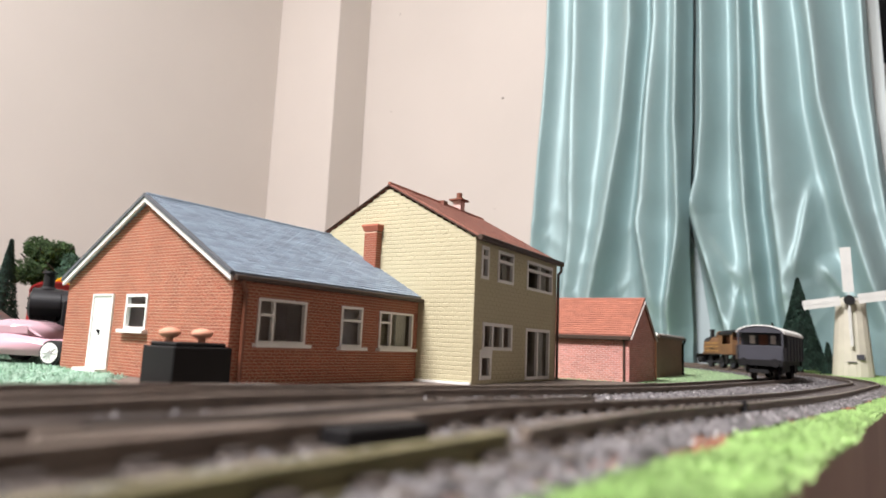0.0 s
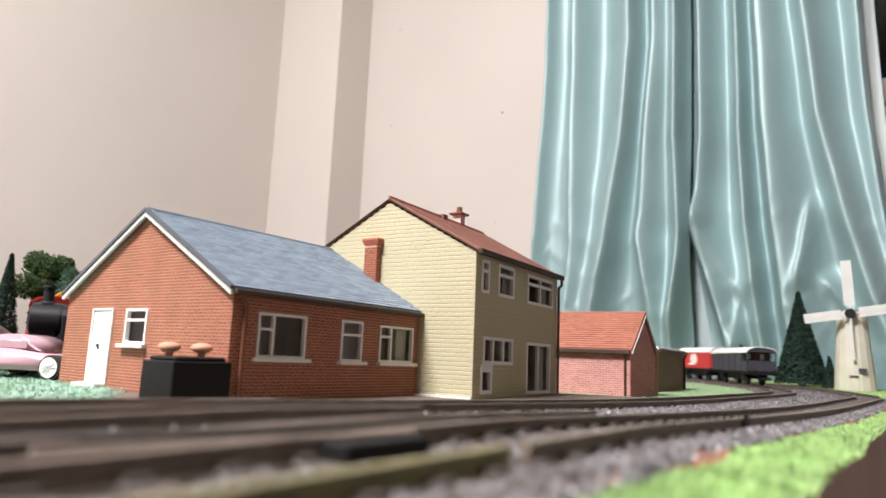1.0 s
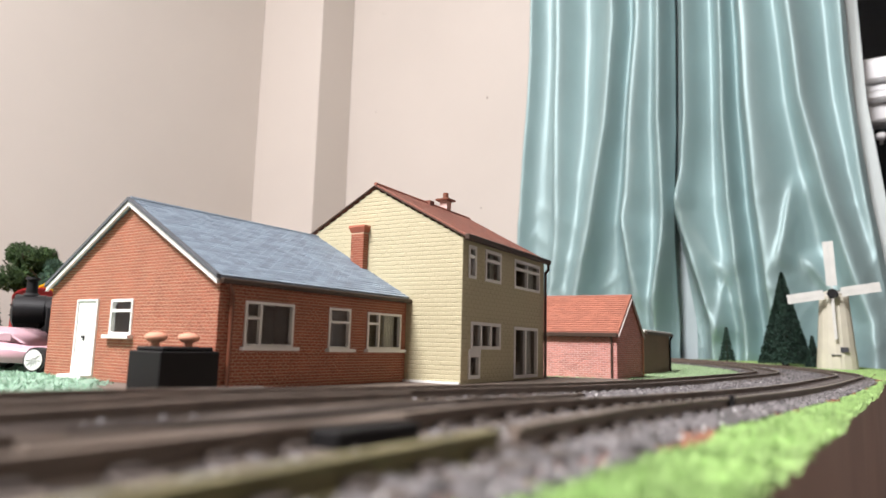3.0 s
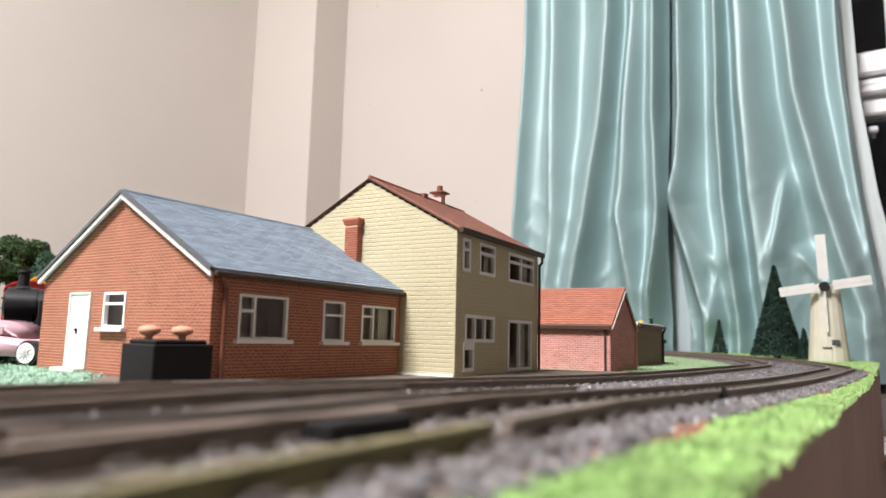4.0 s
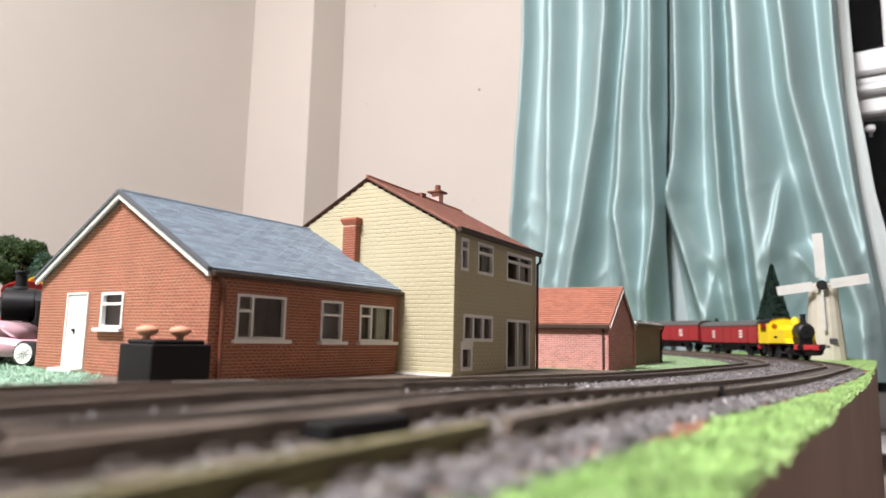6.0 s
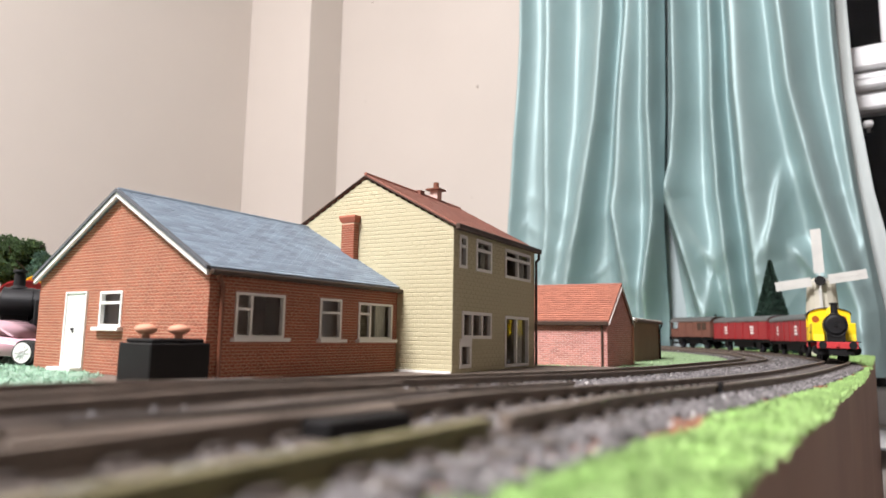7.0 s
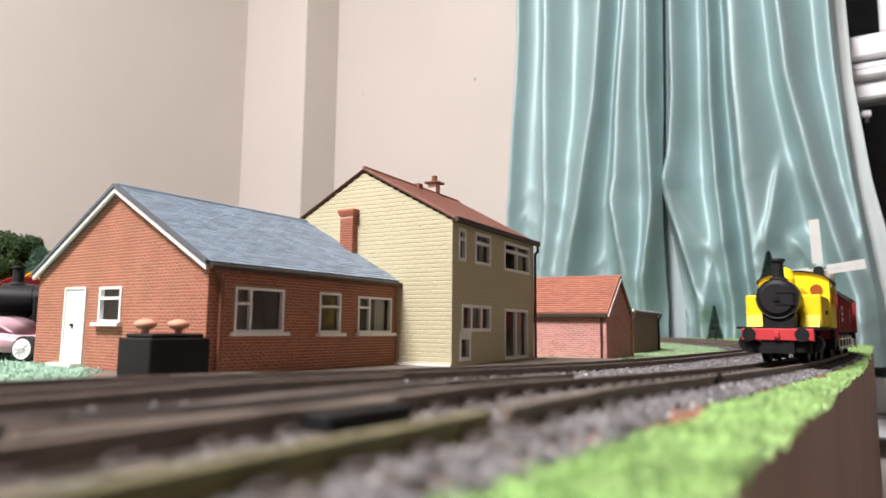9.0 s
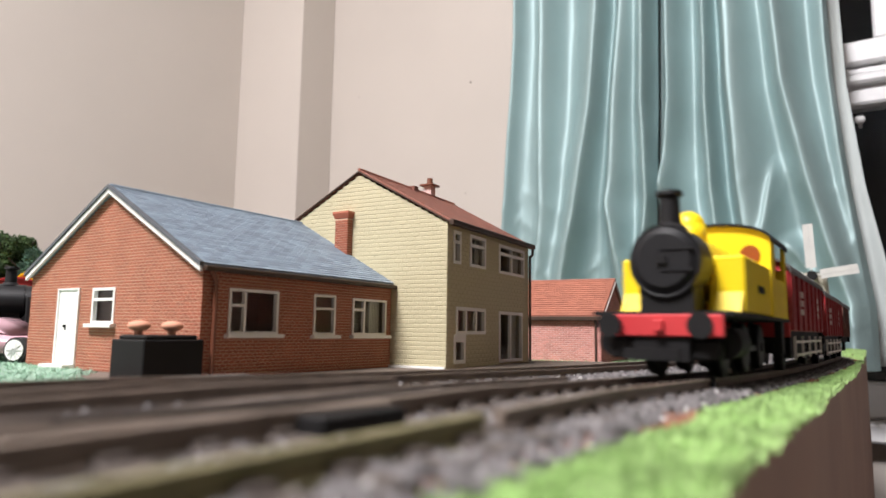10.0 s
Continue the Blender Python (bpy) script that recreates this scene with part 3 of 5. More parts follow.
def lay(parent, cs, depth, m, name, mat, near, singles=280, tilt=0.0, jitter=0.0):
    """Lays the pieces on a plane m (u, z, outward): those nearest to the corner one by one, the rest as one mesh."""
    rnd = random.Random(len(cs))
    full = sorted((c for c in cs if c[4]), key=lambda c: math.hypot(c[0] - near[0], c[2] - near[1]))[:singles]
    pick = set(full)
    shared = None
    if full:
        w, h = full[0][1] - full[0][0], full[0][3] - full[0][2]
        shared = bpy.data.meshes.new(name)
        e = min(w, h) * (0.02 if tilt else 0.12)
        shared.from_pydata([(0, 0, 0), (w, 0, 0), (w, h, 0), (0, h, 0), (e, e, depth + tilt), (w - e, e, depth + tilt), (w - e, h - e, depth), (e, h - e, depth)], [],
                           [(4, 5, 6, 7), (0, 1, 5, 4), (1, 2, 6, 5), (2, 3, 7, 6), (3, 0, 4, 7)])
        shared.materials.append(M[mat])
        for c in full:
            ob = new(name, shared)
            ob.parent = parent
            ob.matrix_basis = m @ Matrix.Translation((c[0], c[2], rnd.uniform(-jitter, jitter)))
    verts, faces = [], []
    for c in cs:
        if c in pick:
            continue
        b, j = len(verts), rnd.uniform(-jitter, jitter)
        w, h = c[1] - c[0], c[3] - c[2]
        e = min(w, h) * (0.02 if tilt else 0.12)
        for q in ((0, 0, 0), (w, 0, 0), (w, h, 0), (0, h, 0), (e, e, depth + tilt + j), (w - e, e, depth + tilt + j), (w - e, h - e, depth + j), (e, h - e, depth + j)):
            verts.append(m @ Vector((c[0] + q[0], c[2] + q[1], q[2])))
        faces += [tuple(b + i for i in f) for f in ((4, 5, 6, 7), (0, 1, 5, 4), (1, 2, 6, 5), (2, 3, 7, 6), (3, 0, 4, 7))]
    if faces:
        me = bpy.data.meshes.new({"brick": "brickwork", "slate": "slating", "cladding_block": "cladding"}[name])
        me.from_pydata(verts, [], faces)
        me.materials.append(M[mat])
        ob = new({"brick": "brickwork", "slate": "slating", "cladding_block": "cladding"}[name], me)
        ob.parent = parent
        ob["kind"] = "stuff"


def plane_m(origin, u, up):
    u, up = Vector(u).normalized(), Vector(up).normalized()
    m = Matrix((u, up, u.cross(up))).transposed().to_4x4()
    m.translation = origin
    return m


def pierced(bm, width, height, holes, thick, m):
    """A rectangular wall plate with real openings, in plane m, its face at 0 and its back at -thick."""
    us = sorted({0.0, width, *(h[i] for h in holes for i in (0, 1))})
    zs = sorted({0.0, height, *(h[i] for h in holes for i in (2, 3))})
    for a0, a1 in zip(us, us[1:]):
        for b0, b1 in zip(zs, zs[1:]):
            if any(h[0] - 1e-9 <= a0 and a1 <= h[1] + 1e-9 and h[2] - 1e-9 <= b0 and b1 <= h[3] + 1e-9 for h in holes):
                continue
            r = bmesh.ops.create_cube(bm, size=1.0)["verts"]
            for v in r:
                v.co = m @ Vector((a0 + (v.co.x + 0.5) * (a1 - a0), b0 + (v.co.y + 0.5) * (b1 - b0), (v.co.z - 0.5) * thick))
    bmesh.ops.remove_doubles(bm, verts=bm.verts[:], dist=1e-6)
    return bm


def mbox(bm, m, u0, u1, z0, z1, d0, d1, bevel=0.0):
    r = bmesh.ops.create_cube(bm, size=1.0)["verts"]
    for v in r:
        v.co = m @ Vector((u0 + (v.co.x + 0.5) * (u1 - u0), z0 + (v.co.y + 0.5) * (z1 - z0), d0 + (v.co.z + 0.5) * (d1 - d0)))
    return bm


def window(parent, m, hole, bars, transoms, sill=True, proud=0.0004, bar=0.0009, drapes=False):
    """A white framed model window in an opening: frame, glazing bars, panes, sill."""
    u0, u1, z0, z1 = hole
    wn = part("window", mbox(bmesh.new(), m, u0, u0 + bar, z0, z1, -0.0012, proud), M["white"], parent)
    fr = bmesh.new()
    mbox(fr, m, u1 - bar, u1, z0, z1, -0.0012, proud)
    mbox(fr, m, u0 + bar, u1 - bar, z0, z0 + bar, -0.0012, proud)
    mbox(fr, m, u0 + bar, u1 - bar, z1 - bar, z1, -0.0012, proud)
    part("frame", fr, M["white"], wn)
    for b in bars:
        part("mullion", mbox(bmesh.new(), m, b - bar / 2, b + bar / 2, z0 + bar, z1 - bar, -0.001, proud - 0.0001), M["white"], wn)
    for a0, a1, z in transoms:
        part("transom", mbox(bmesh.new(), m, a0, a1, z - bar / 2, z + bar / 2, -0.001, proud - 0.00015), M["white"], wn)
    pn = part("pane", mbox(bmesh.new(), m, u0 + bar, u1 - bar, z0 + bar, z1 - bar, -0.0011, -0.00105), M["glass"], wn)
    pn.visible_shadow = False
    if drapes:
        cb = bmesh.new()
        for i in range(6):
            a = u1 - bar - (u1 - u0) * (0.06 + 0.05 * i)
            mbox(cb, m, a, a + (u1 - u0) * 0.035, z0 + bar, z1 - bar, -0.0030 - 0.0003 * (i % 2), -0.0026)
        part("drape", cb, M["net"], wn)
    if sill:
        part("sill", mbox(bmesh.new(), m, u0 - 0.0012, u1 + 0.0014, z0 - 0.0012, z0, -0.001, 0.0022), M["white"], wn)
    return wn


def gabled_house(name, label, category, at, w, l, eave, apex, wall_mat, mortar, roof_mat, piece, slate, front=(), gable=(), verge=0.0014, eaves=0.0012, back_side=False, singles=280, board=False):
    """x along the ridge, y across; the gable at x = 0, the front at y = 0. Roof tops meet eave and apex."""
    th = tagged(new(name), label, category)
    th.matrix_world = at
    t, rt = 0.0016, 0.0012
    slope = math.atan2(apex - eave, w / 2 + eaves)
    drop = rt / math.cos(slope)
    wall_top = eave - drop + eaves * math.tan(slope)
    peak = apex - drop - 0.0001
    ft = lambda u: wall_top
    gt = lambda u: wall_top + (peak - wall_top) * (1 - abs(u - w / 2) / (w / 2))
    mf = plane_m((0, 0, 0), (1, 0, 0), (0, 0, 1))
    mg = plane_m((0, w, 0), (0, -1, 0), (0, 0, 1))
    gh = [(w - h[1], w - h[0], h[2], h[3]) for h in gable]
    fw = part("front_wall", pierced(bmesh.new(), l, wall_top, front, t, mf), M[mortar], th)
    bm = pierced(bmesh.new(), w - 2 * t, wall_top, [(h[0] - t, h[1] - t, h[2], h[3]) for h in gh], t, plane_m((0, w - t, 0), (0, -1, 0), (0, 0, 1)))
    prism(bm, [(t, wall_top), (w - t, wall_top), (w / 2, peak - t * 0.6)], 0.0, t)
    gw = part("gable_wall", bm, M[mortar], th)
    bm = boxed(l - t, l, t, w - t, 0, wall_top)
    prism(bm, [(t, wall_top), (w - t, wall_top), (w / 2, peak - t * 0.6)], l - t, l)
    part("far_gable_wall", bm, M[mortar], th)
    bw = part("back_wall", boxed(0, l, w - t, w, 0, wall_top), M[mortar], th)
    part("floor", boxed(t, l - t, t, w - t, 0.0002, 0.0008), M["room"], th)
    part("partition", boxed(l * 0.44, l * 0.45, t, w * 0.22, 0.0008, wall_top * 0.98), M["room"], th)
    part("partition", boxed(t, l - t, w * 0.22, w * 0.23, 0.0008, wall_top * 0.98), M["room"], th)
    pw, ph, gap, dep = piece
    nm = "cladding_block" if board else "brick"
    lay(fw, cells(l, ft, front, pw, ph, gap), dep, mf, nm, wall_mat, (0, 0.02), 0 if back_side else singles, jitter=dep * 0.25)
    lay(gw, cells(w, gt, gh, pw, ph, gap), dep, mg, nm, wall_mat, (w, 0.02), singles, jitter=dep * 0.25)
    if back_side:
        mb = plane_m((l, w, 0), (-1, 0, 0), (0, 0, 1))
        lay(bw, cells(l, ft, (), pw, ph, gap), dep, mb, nm, wall_mat, (l, 0.02), singles, jitter=dep * 0.25)
    for k in (0, 1):
        y0, ym = (-eaves, w / 2) if k == 0 else (w + eaves, w / 2)
        rf = part("roof", prism(bmesh.new(), [(y0, eave - drop), (ym, apex - drop), (ym, apex), (y0, eave)], -verge, l + verge), M[roof_mat], th)
        if k == 0 or back_side:
            ln = math.hypot(w / 2 + eaves, apex - eave)
            if k == 0:
                mr = plane_m((-verge, y0, eave), (1, 0, 0), (0, w / 2 + eaves, apex - eave))
            else:
                mr = plane_m((l + verge, y0, eave), (-1, 0, 0), (0, -(w / 2 + eaves), apex - eave))
            lay(rf, cells(l + 2 * verge, lambda u: ln + 0.0002, (), *slate[:3]), slate[3], mr, "slate", roof_mat, (0, 0), singles, tilt=slate[3] * 0.9, jitter=slate[3] * 0.1)
    rc = bmesh.new()
    cyl(rc, 0.0008, 0.0008, l + 2 * verge + 0.0006, Matrix.Translation((l / 2, w / 2, apex + 0.0001)) @ Matrix.Rotation(radians(90), 4, "Y"), 10)
    part("ridge_tile", rc, M[roof_mat], th)
    return th, mf, mg, wall_top


def bargeboards(th, w, eave, apex, eaves, verge, mat, depth=0.0024):
    for y0, ym in ((-eaves, w / 2), (w + eaves, w / 2)):
        part("bargeboard", prism(bmesh.new(), [(y0, eave - 0.0018 - depth), (ym, apex - 0.0018 - depth), (ym, apex - 0.0016), (y0, eave - 0.0016)], -verge - 0.0008, -verge + 0.0002), M[mat], th)


def pipe(th, name, pts, r, mat):
    cu = bmesh.new()
    for a, b in zip(pts, pts[1:]):
        a, b = Vector(a), Vector(b)
        q = (b - a).to_track_quat("Z", "Y").to_matrix().to_4x4()
        cyl(cu, r, r, (b - a).length + r, Matrix.Translation((a + b) / 2) @ q, 10)
    return part(name, cu, M[mat], th, smooth=False)


# bungalow
front = [(0.0101, 0.0309, 0.0133, 0.0277), (0.0480, 0.0596, 0.0130, 0.0278), (0.0694, 0.0908, 0.0130, 0.0273)]
gab = [(0.0668, 0.0801, 0.0, 0.0283), (0.0449, 0.0583, 0.0160, 0.0283)]
bung, mf, mg, wt = gabled_house("bungalow", "red brick model bungalow with blue-grey slate roof", "model house", pose(-0.0708, 0.2006, 0, 0, 0, 56.9), 0.1006, 0.0965, 0.0345, 0.0634, "brick", "mortar", "slate",
                                (0.0023, 0.00105, 0.00024, 0.00011), (0.0050, 0.0021, 0.00016, 0.00022), front, gab)
window(bung, mf, front[0], (0.0166,), ((0.011, 0.0162, 0.0224),))
window(bung, mf, front[1], (), ((0.0489, 0.0587, 0.0226),))
window(bung, mf, front[2], (0.0766,), ((0.0703, 0.0762, 0.0229),), drapes=True)
gw_hole = (0.1006 - 0.0583, 0.1006 - 0.0449, 0.0160, 0.0283)
window(bung, mg, gw_hole, (), ((gw_hole[0] + 0.0009, gw_hole[1] - 0.0009, 0.0243),))
bargeboards(bung, 0.1006, 0.0352, 0.0641, 0.0012, 0.0014, "white", 0.0014)
for y0, ym in ((-0.0016, 0.0503), (0.1022, 0.0503)):
    part("verge_strip", prism(bmesh.new(), [(y0, 0.0336), (ym, 0.0626), (ym, 0.0639), (y0, 0.0349)], -0.0027, -0.0012), M["verge"], bung, "dark grey roof verge strip")
d0, d1 = 0.1006 - 0.0801, 0.1006 - 0.0668
dr = part("door", mbox(bmesh.new(), mg, d0 + 0.0004, d1 - 0.0004, 0.0002, 0.0279, -0.0010, 0.0002), M["white"], bung, "plain white front door")
part("door_frame", mbox(mbox(mbox(bmesh.new(), mg, d0 - 0.0004, d0 + 0.0004, 0, 0.0285, -0.001, 0.0007), mg, d1 - 0.0004, d1 + 0.0004, 0, 0.0285, -0.001, 0.0007), mg, d0 + 0.0004, d1 - 0.0004, 0.0279, 0.0285, -0.001, 0.0007), M["white"], dr)
hd = bmesh.new()
cyl(hd, 0.0005, 0.0005, 0.001, mg @ Matrix.Translation(((d0 + d1) / 2 - 0.001, 0.0150, 0.0006)), 10)
part("door_handle", hd, M["black"], dr)
part("letter_slot", mbox(bmesh.new(), mg, (d0 + d1) / 2 - 0.0013, (d0 + d1) / 2 - 0.0006, 0.0136, 0.0146, 0.0002, 0.0005), M["black"], dr)
part("doorstep", mbox(bmesh.new(), mg, d0 - 0.0022, d1 + 0.0004, 0.0001, 0.0016, 0.0008, 0.0045), M["white"], bung)
part("gutter", boxed(-0.0012, 0.1000, -0.0030, -0.0012, 0.0322, 0.0338, bevel=0.0003), M["brown"], bung)
pipe(bung, "downpipe", [(0.0018, -0.0022, 0.0324), (0.0018, -0.0022, 0.0316), (0.0040, -0.0012, 0.0290), (0.0040, -0.0012, 0.0010)], 0.0007, "pipe")
ch = part("chimney", boxed(0.0895, 0.0968, 0.0212, 0.0282, 0.040, 0.0635), M["mortar"], bung)
for a, m0 in ((0.0070, plane_m((0.0895, 0.0282, 0.042), (0, -1, 0), (0, 0, 1))), (0.0073, plane_m((0.0895, 0.0212, 0.042), (1, 0, 0), (0, 0, 1)))):
    lay(ch, cells(a, lambda u: 0.0212, (), 0.0024, 0.00105, 0.0002), 0.0002, m0, "brick", "brick", (0, 0), 40)
cp = bmesh.new()
mid = Matrix.Translation((0.09315, 0.0247, 0.0648)) @ Matrix.Rotation(radians(45), 4, "Z")
cyl(cp, 0.0054, 0.0066, 0.0022, mid, 4)
cyl(cp, 0.0066, 0.0064, 0.0008, mid @ Matrix.Translation((0, 0, 0.0015)), 4)
part("chimney_cap", cp, M["brick"], ch, "flared terracotta chimney top")
part("flashing", boxed(0.0888, 0.0975, 0.0204, 0.0208, 0.0435, 0.0450), M["plug"], ch)

# cream house
front = [(0.0050, 0.0118, 0.0428, 0.0566), (0.0203, 0.0362, 0.0428, 0.0568), (0.0510, 0.0826, 0.0424, 0.0563), (0.0080, 0.0363, 0.0138, 0.0252), (0.0062, 0.0166, 0.0018, 0.0122), (0.0512, 0.0802, 0.0008, 0.0246)]
hou, mf, mg, wt = gabled_house("detached_house", "cream clad two-storey model house with red-brown roof", "model house", pose(0.0038, 0.2666, 0, 0, 0, 60.75), 0.0894, 0.0886, 0.0602, 0.0854, "cream", "cream_joint", "red_tile",
                               (0.0040, 0.0018, 0.00014, 0.00012), (0.0034, 0.0026, 0.00006, 0.0001), front, (), verge=0.0003, board=True)
window(hou, mf, front[0], (), ((0.0059, 0.0109, 0.0520),), sill=False, bar=0.0013)
window(hou, mf, front[1], (), ((0.0212, 0.0353, 0.0522),), sill=False, drapes=True, bar=0.0013)
window(hou, mf, front[2], (0.0665,), ((0.0519, 0.0817, 0.0520),), sill=False, drapes=True, bar=0.0013)
window(hou, mf, front[3], (0.0172, 0.0268), (), sill=False, bar=0.0014)
window(hou, mf, front[4], (), (), sill=False, bar=0.0016)
window(hou, mf, front[5], (0.0650,), (), sill=False, bar=0.0014, drapes=True)
part("door_panel", mbox(bmesh.new(), mf, 0.0062, 0.0166, 0.0122, 0.0138, -0.001, 0.0006), M["white"], hou)
part("gutter", boxed(-0.001, 0.0905, -0.0034, -0.0012, 0.0578, 0.0602, bevel=0.0003), M["brown"], hou)
pipe(hou, "downpipe", [(0.0893, -0.0022, 0.0590), (0.0893, -0.0022, 0.0550), (0.0880, -0.0012, 0.0535), (0.0880, -0.0012, 0.0008)], 0.0007, "brown")
ch = part("chimney", boxed(0.0625, 0.0670, 0.0440, 0.0485, 0.080, 0.0920), M["mortar_pink"], hou)
part("chimney_cap", boxed(0.0607, 0.0688, 0.0422, 0.0503, 0.0908, 0.0918, bevel=0.0002), M["pipe"], ch)
pt = bmesh.new()
cyl(pt, 0.0016, 0.0015, 0.0034, Matrix.Translation((0.0648, 0.0462, 0.0935)), 12)
part("chimney_pot", pt, M["pipe"], ch)
part("roof_vent", boxed(0.043, 0.047, 0.0425, 0.046, 0.0845, 0.0868), M["red_tile"], hou)
bargeboards(hou, 0.0894, 0.0612, 0.0864, 0.0012, 0.0003, "brown", 0.0003)
part("base_strip", mbox(bmesh.new(), mg, 0, 0.0894, 0.0, 0.0009, 0.0003, 0.0012), M["white"], hou)

# garage: ridge across
gx, gy = 0.101 + 0.4886 * 0.062, 0.411 + 0.8725 * 0.062
gar, mf, mg, wt = gabled_house("garage", "small red brick model garage with orange-red tiled roof", "model garage", pose(gx, gy, -0.0033, 0, 0, 150.75), 0.062, 0.075, 0.0290, 0.0535, "brick_red", "mortar_pink", "roof_red",
                               (0.0036, 0.0013, 0.00025, 0.0002), (0.0040, 0.0024, 0.00008, 0.0002), (), (), back_side=True, singles=200)
bargeboards(gar, 0.062, 0.0290, 0.0535, 0.0012, 0.0014, "barge", 0.0009)
part("gutter", boxed(-0.001, 0.076, 0.0632, 0.0655, 0.0258, 0.0284, bevel=0.0003), M["brown"], gar)
pipe(gar, "downpipe", [(0.0030, 0.0640, 0.0260), (0.0030, 0.0627, 0.0240), (0.0030, 0.0627, 0.0008)], 0.0007, "brown")
pipe(gar, "downpipe", [(-0.0012, 0.0012, 0.0270), (-0.0012, 0.0012, 0.0008)], 0.0007, "pot")

# shed behind it
sh = tagged(new("shed"), "brown flat-roofed model shed with pale roof edge", "model shed")
sh.matrix_world = pose(0.1476, 0.519, -0.0048, 0, 0, 60.75)
part("body", boxed(0, 0.096, 0, 0.06, 0, 0.0335), M["shed"], sh)
part("roof", boxed(-0.0015, 0.0985, -0.002, 0.062, 0.0335, 0.0358, bevel=0.0004), M["roof_white"], sh)
part("gutter", boxed(-0.0015, 0.0985, -0.0036, -0.002, 0.0322, 0.0342), M["brown"], sh)
pipe(sh, "downpipe", [(0.0965, -0.0028, 0.0325), (0.0945, -0.0012, 0.0285), (0.0945, -0.0012, 0.0006)], 0.0009, "black")
for i in range(15):
    part("plank", boxed(0.0005 + i * 0.0064, 0.0065 + i * 0.0064, -0.0005, 0, 0.0004, 0.0322), M["shed"], sh)

# black bunker with terracotta caps
bk = tagged(new("coal_bunker"), "black plastic coal bunker with two terracotta caps", "coal bunker")
bk.matrix_world = pose(-0.0800, 0.184, 0, 0, 0, 56.9) @ Matrix.Diagonal((1.06, 1.06, 1.04, 1))
part("body", boxed(0, 0.0186, 0, 0.0146, 0, 0.0112, bevel=0.0003), M["black"], bk)
part("lid", boxed(0.0012, 0.0174, 0.0012, 0.0134, 0.0112, 0.0124, bevel=0.0004), M["black"], bk)
for x, y in ((0.0045, 0.0095), (0.0125, 0.0062)):
    bm = bmesh.new()
    cyl(bm, 0.0011, 0.0011, 0.0022, Matrix.Translation((x, y, 0.0135)), 14)
    st = part("vent_stem", bm, M["pot"], bk)
    bm = bmesh.new()
    bmesh.ops.create_uvsphere(bm, u_segments=18, v_segments=8, radius=0.0030, matrix=Matrix.Translation((x, y, 0.0149)) @ Matrix.Diagonal((1, 1, 0.5, 1)))
    part("vent_cap", bm, M["pot"], st, smooth=True)
bm = bmesh.new()
cyl(bm, 0.0009, 0.0006, 0.0042, Matrix.Translation((0, 0, 0.0021)), 8)
pg = tagged(finish("marker_peg", bm, M["black"]), "small black peg standing in the ballast", "marker peg")
pg.matrix_world = pose(0.061, 0.148, ground_z(0.061, 0.148) + 0.0005)


# ---- windmill ----
mill = tagged(new("windmill"), "white model windmill with cream cap and lattice sails", "model windmill")
MX, MY = 0.447, 0.785
mill.matrix_world = pose(MX, MY, ground_z(MX, MY), 0, 0, math.degrees(math.atan2(MY, MX)) - 92) @ Matrix.Diagonal((1.04, 1.04, 1.04, 1))
bm = bmesh.new()
cyl(bm, 0.0205, 0.0145, 0.079, Matrix.Translation((0, 0, 0.0395)), 16)
part("tower", bm, M["cream_mill"], mill)
bm = bmesh.new()
bmesh.ops.create_uvsphere(bm, u_segments=24, v_segments=12, radius=0.0150, matrix=Matrix.Translation((0, 0.001, 0.079)) @ Matrix.Diagonal((1, 1, 0.62, 1)))
bmesh.ops.bisect_plane(bm, geom=bm.verts[:] + bm.edges[:] + bm.faces[:], plane_co=(0, 0, 0.0785), plane_no=(0, 0, -1), clear_outer=True)
part("cap", bm, M["cream_mill"], mill, smooth=True)
bm = bmesh.new()
cyl(bm, 0.0056, 0.0056, 0.008, Matrix.Translation((0, -0.0205, 0.0825)) @ Matrix.Rotation(radians(90), 4, "X"), 8)
hub = part("hub", bm, M["black"], mill)
for k, ln in ((-2, 0.058), (82, 0.045), (178, 0.050), (262, 0.045)):
    sm = Matrix.Translation((0, -0.0235, 0.0825)) @ Matrix.Rotation(radians(k), 4, "Y")
    bm = bmesh.new()
    for v in bmesh.ops.create_cube(bm, size=1.0)["verts"]:
        v.co = sm @ Vector((v.co.x * 0.0016, v.co.y * 0.0012, 0.003 + (v.co.z + 0.5) * (ln - 0.003)))
    sail = part("sail", bm, M["sail"], mill)
    for s0, s1 in ((-0.0052, -0.0009), (0.0009, 0.0052)) if k != 178 else ((0.0009, 0.0022),):
        bm = bmesh.new()
        for v in bmesh.ops.create_cube(bm, size=1.0)["verts"]:
            v.co = sm @ Vector((s0 + (v.co.x + 0.5) * (s1 - s0), v.co.y * 0.0007, 0.0085 + (v.co.z + 0.5) * (ln - 0.0085)))
        part("sail_board", bm, M["sail"], sail)
part("door", boxed(-0.004, 0.004, -0.0208, -0.0185, 0, 0.012), M["cream_mill"], mill)
part("lintel", boxed(-0.0045, 0.0045, -0.0212, -0.0185, 0.0150, 0.0160), M["wagon_grey"], mill)
part("small_window", boxed(0.0045, 0.0120, -0.0192, -0.0140, 0.0185, 0.0240), M["wagon_grey"], mill)


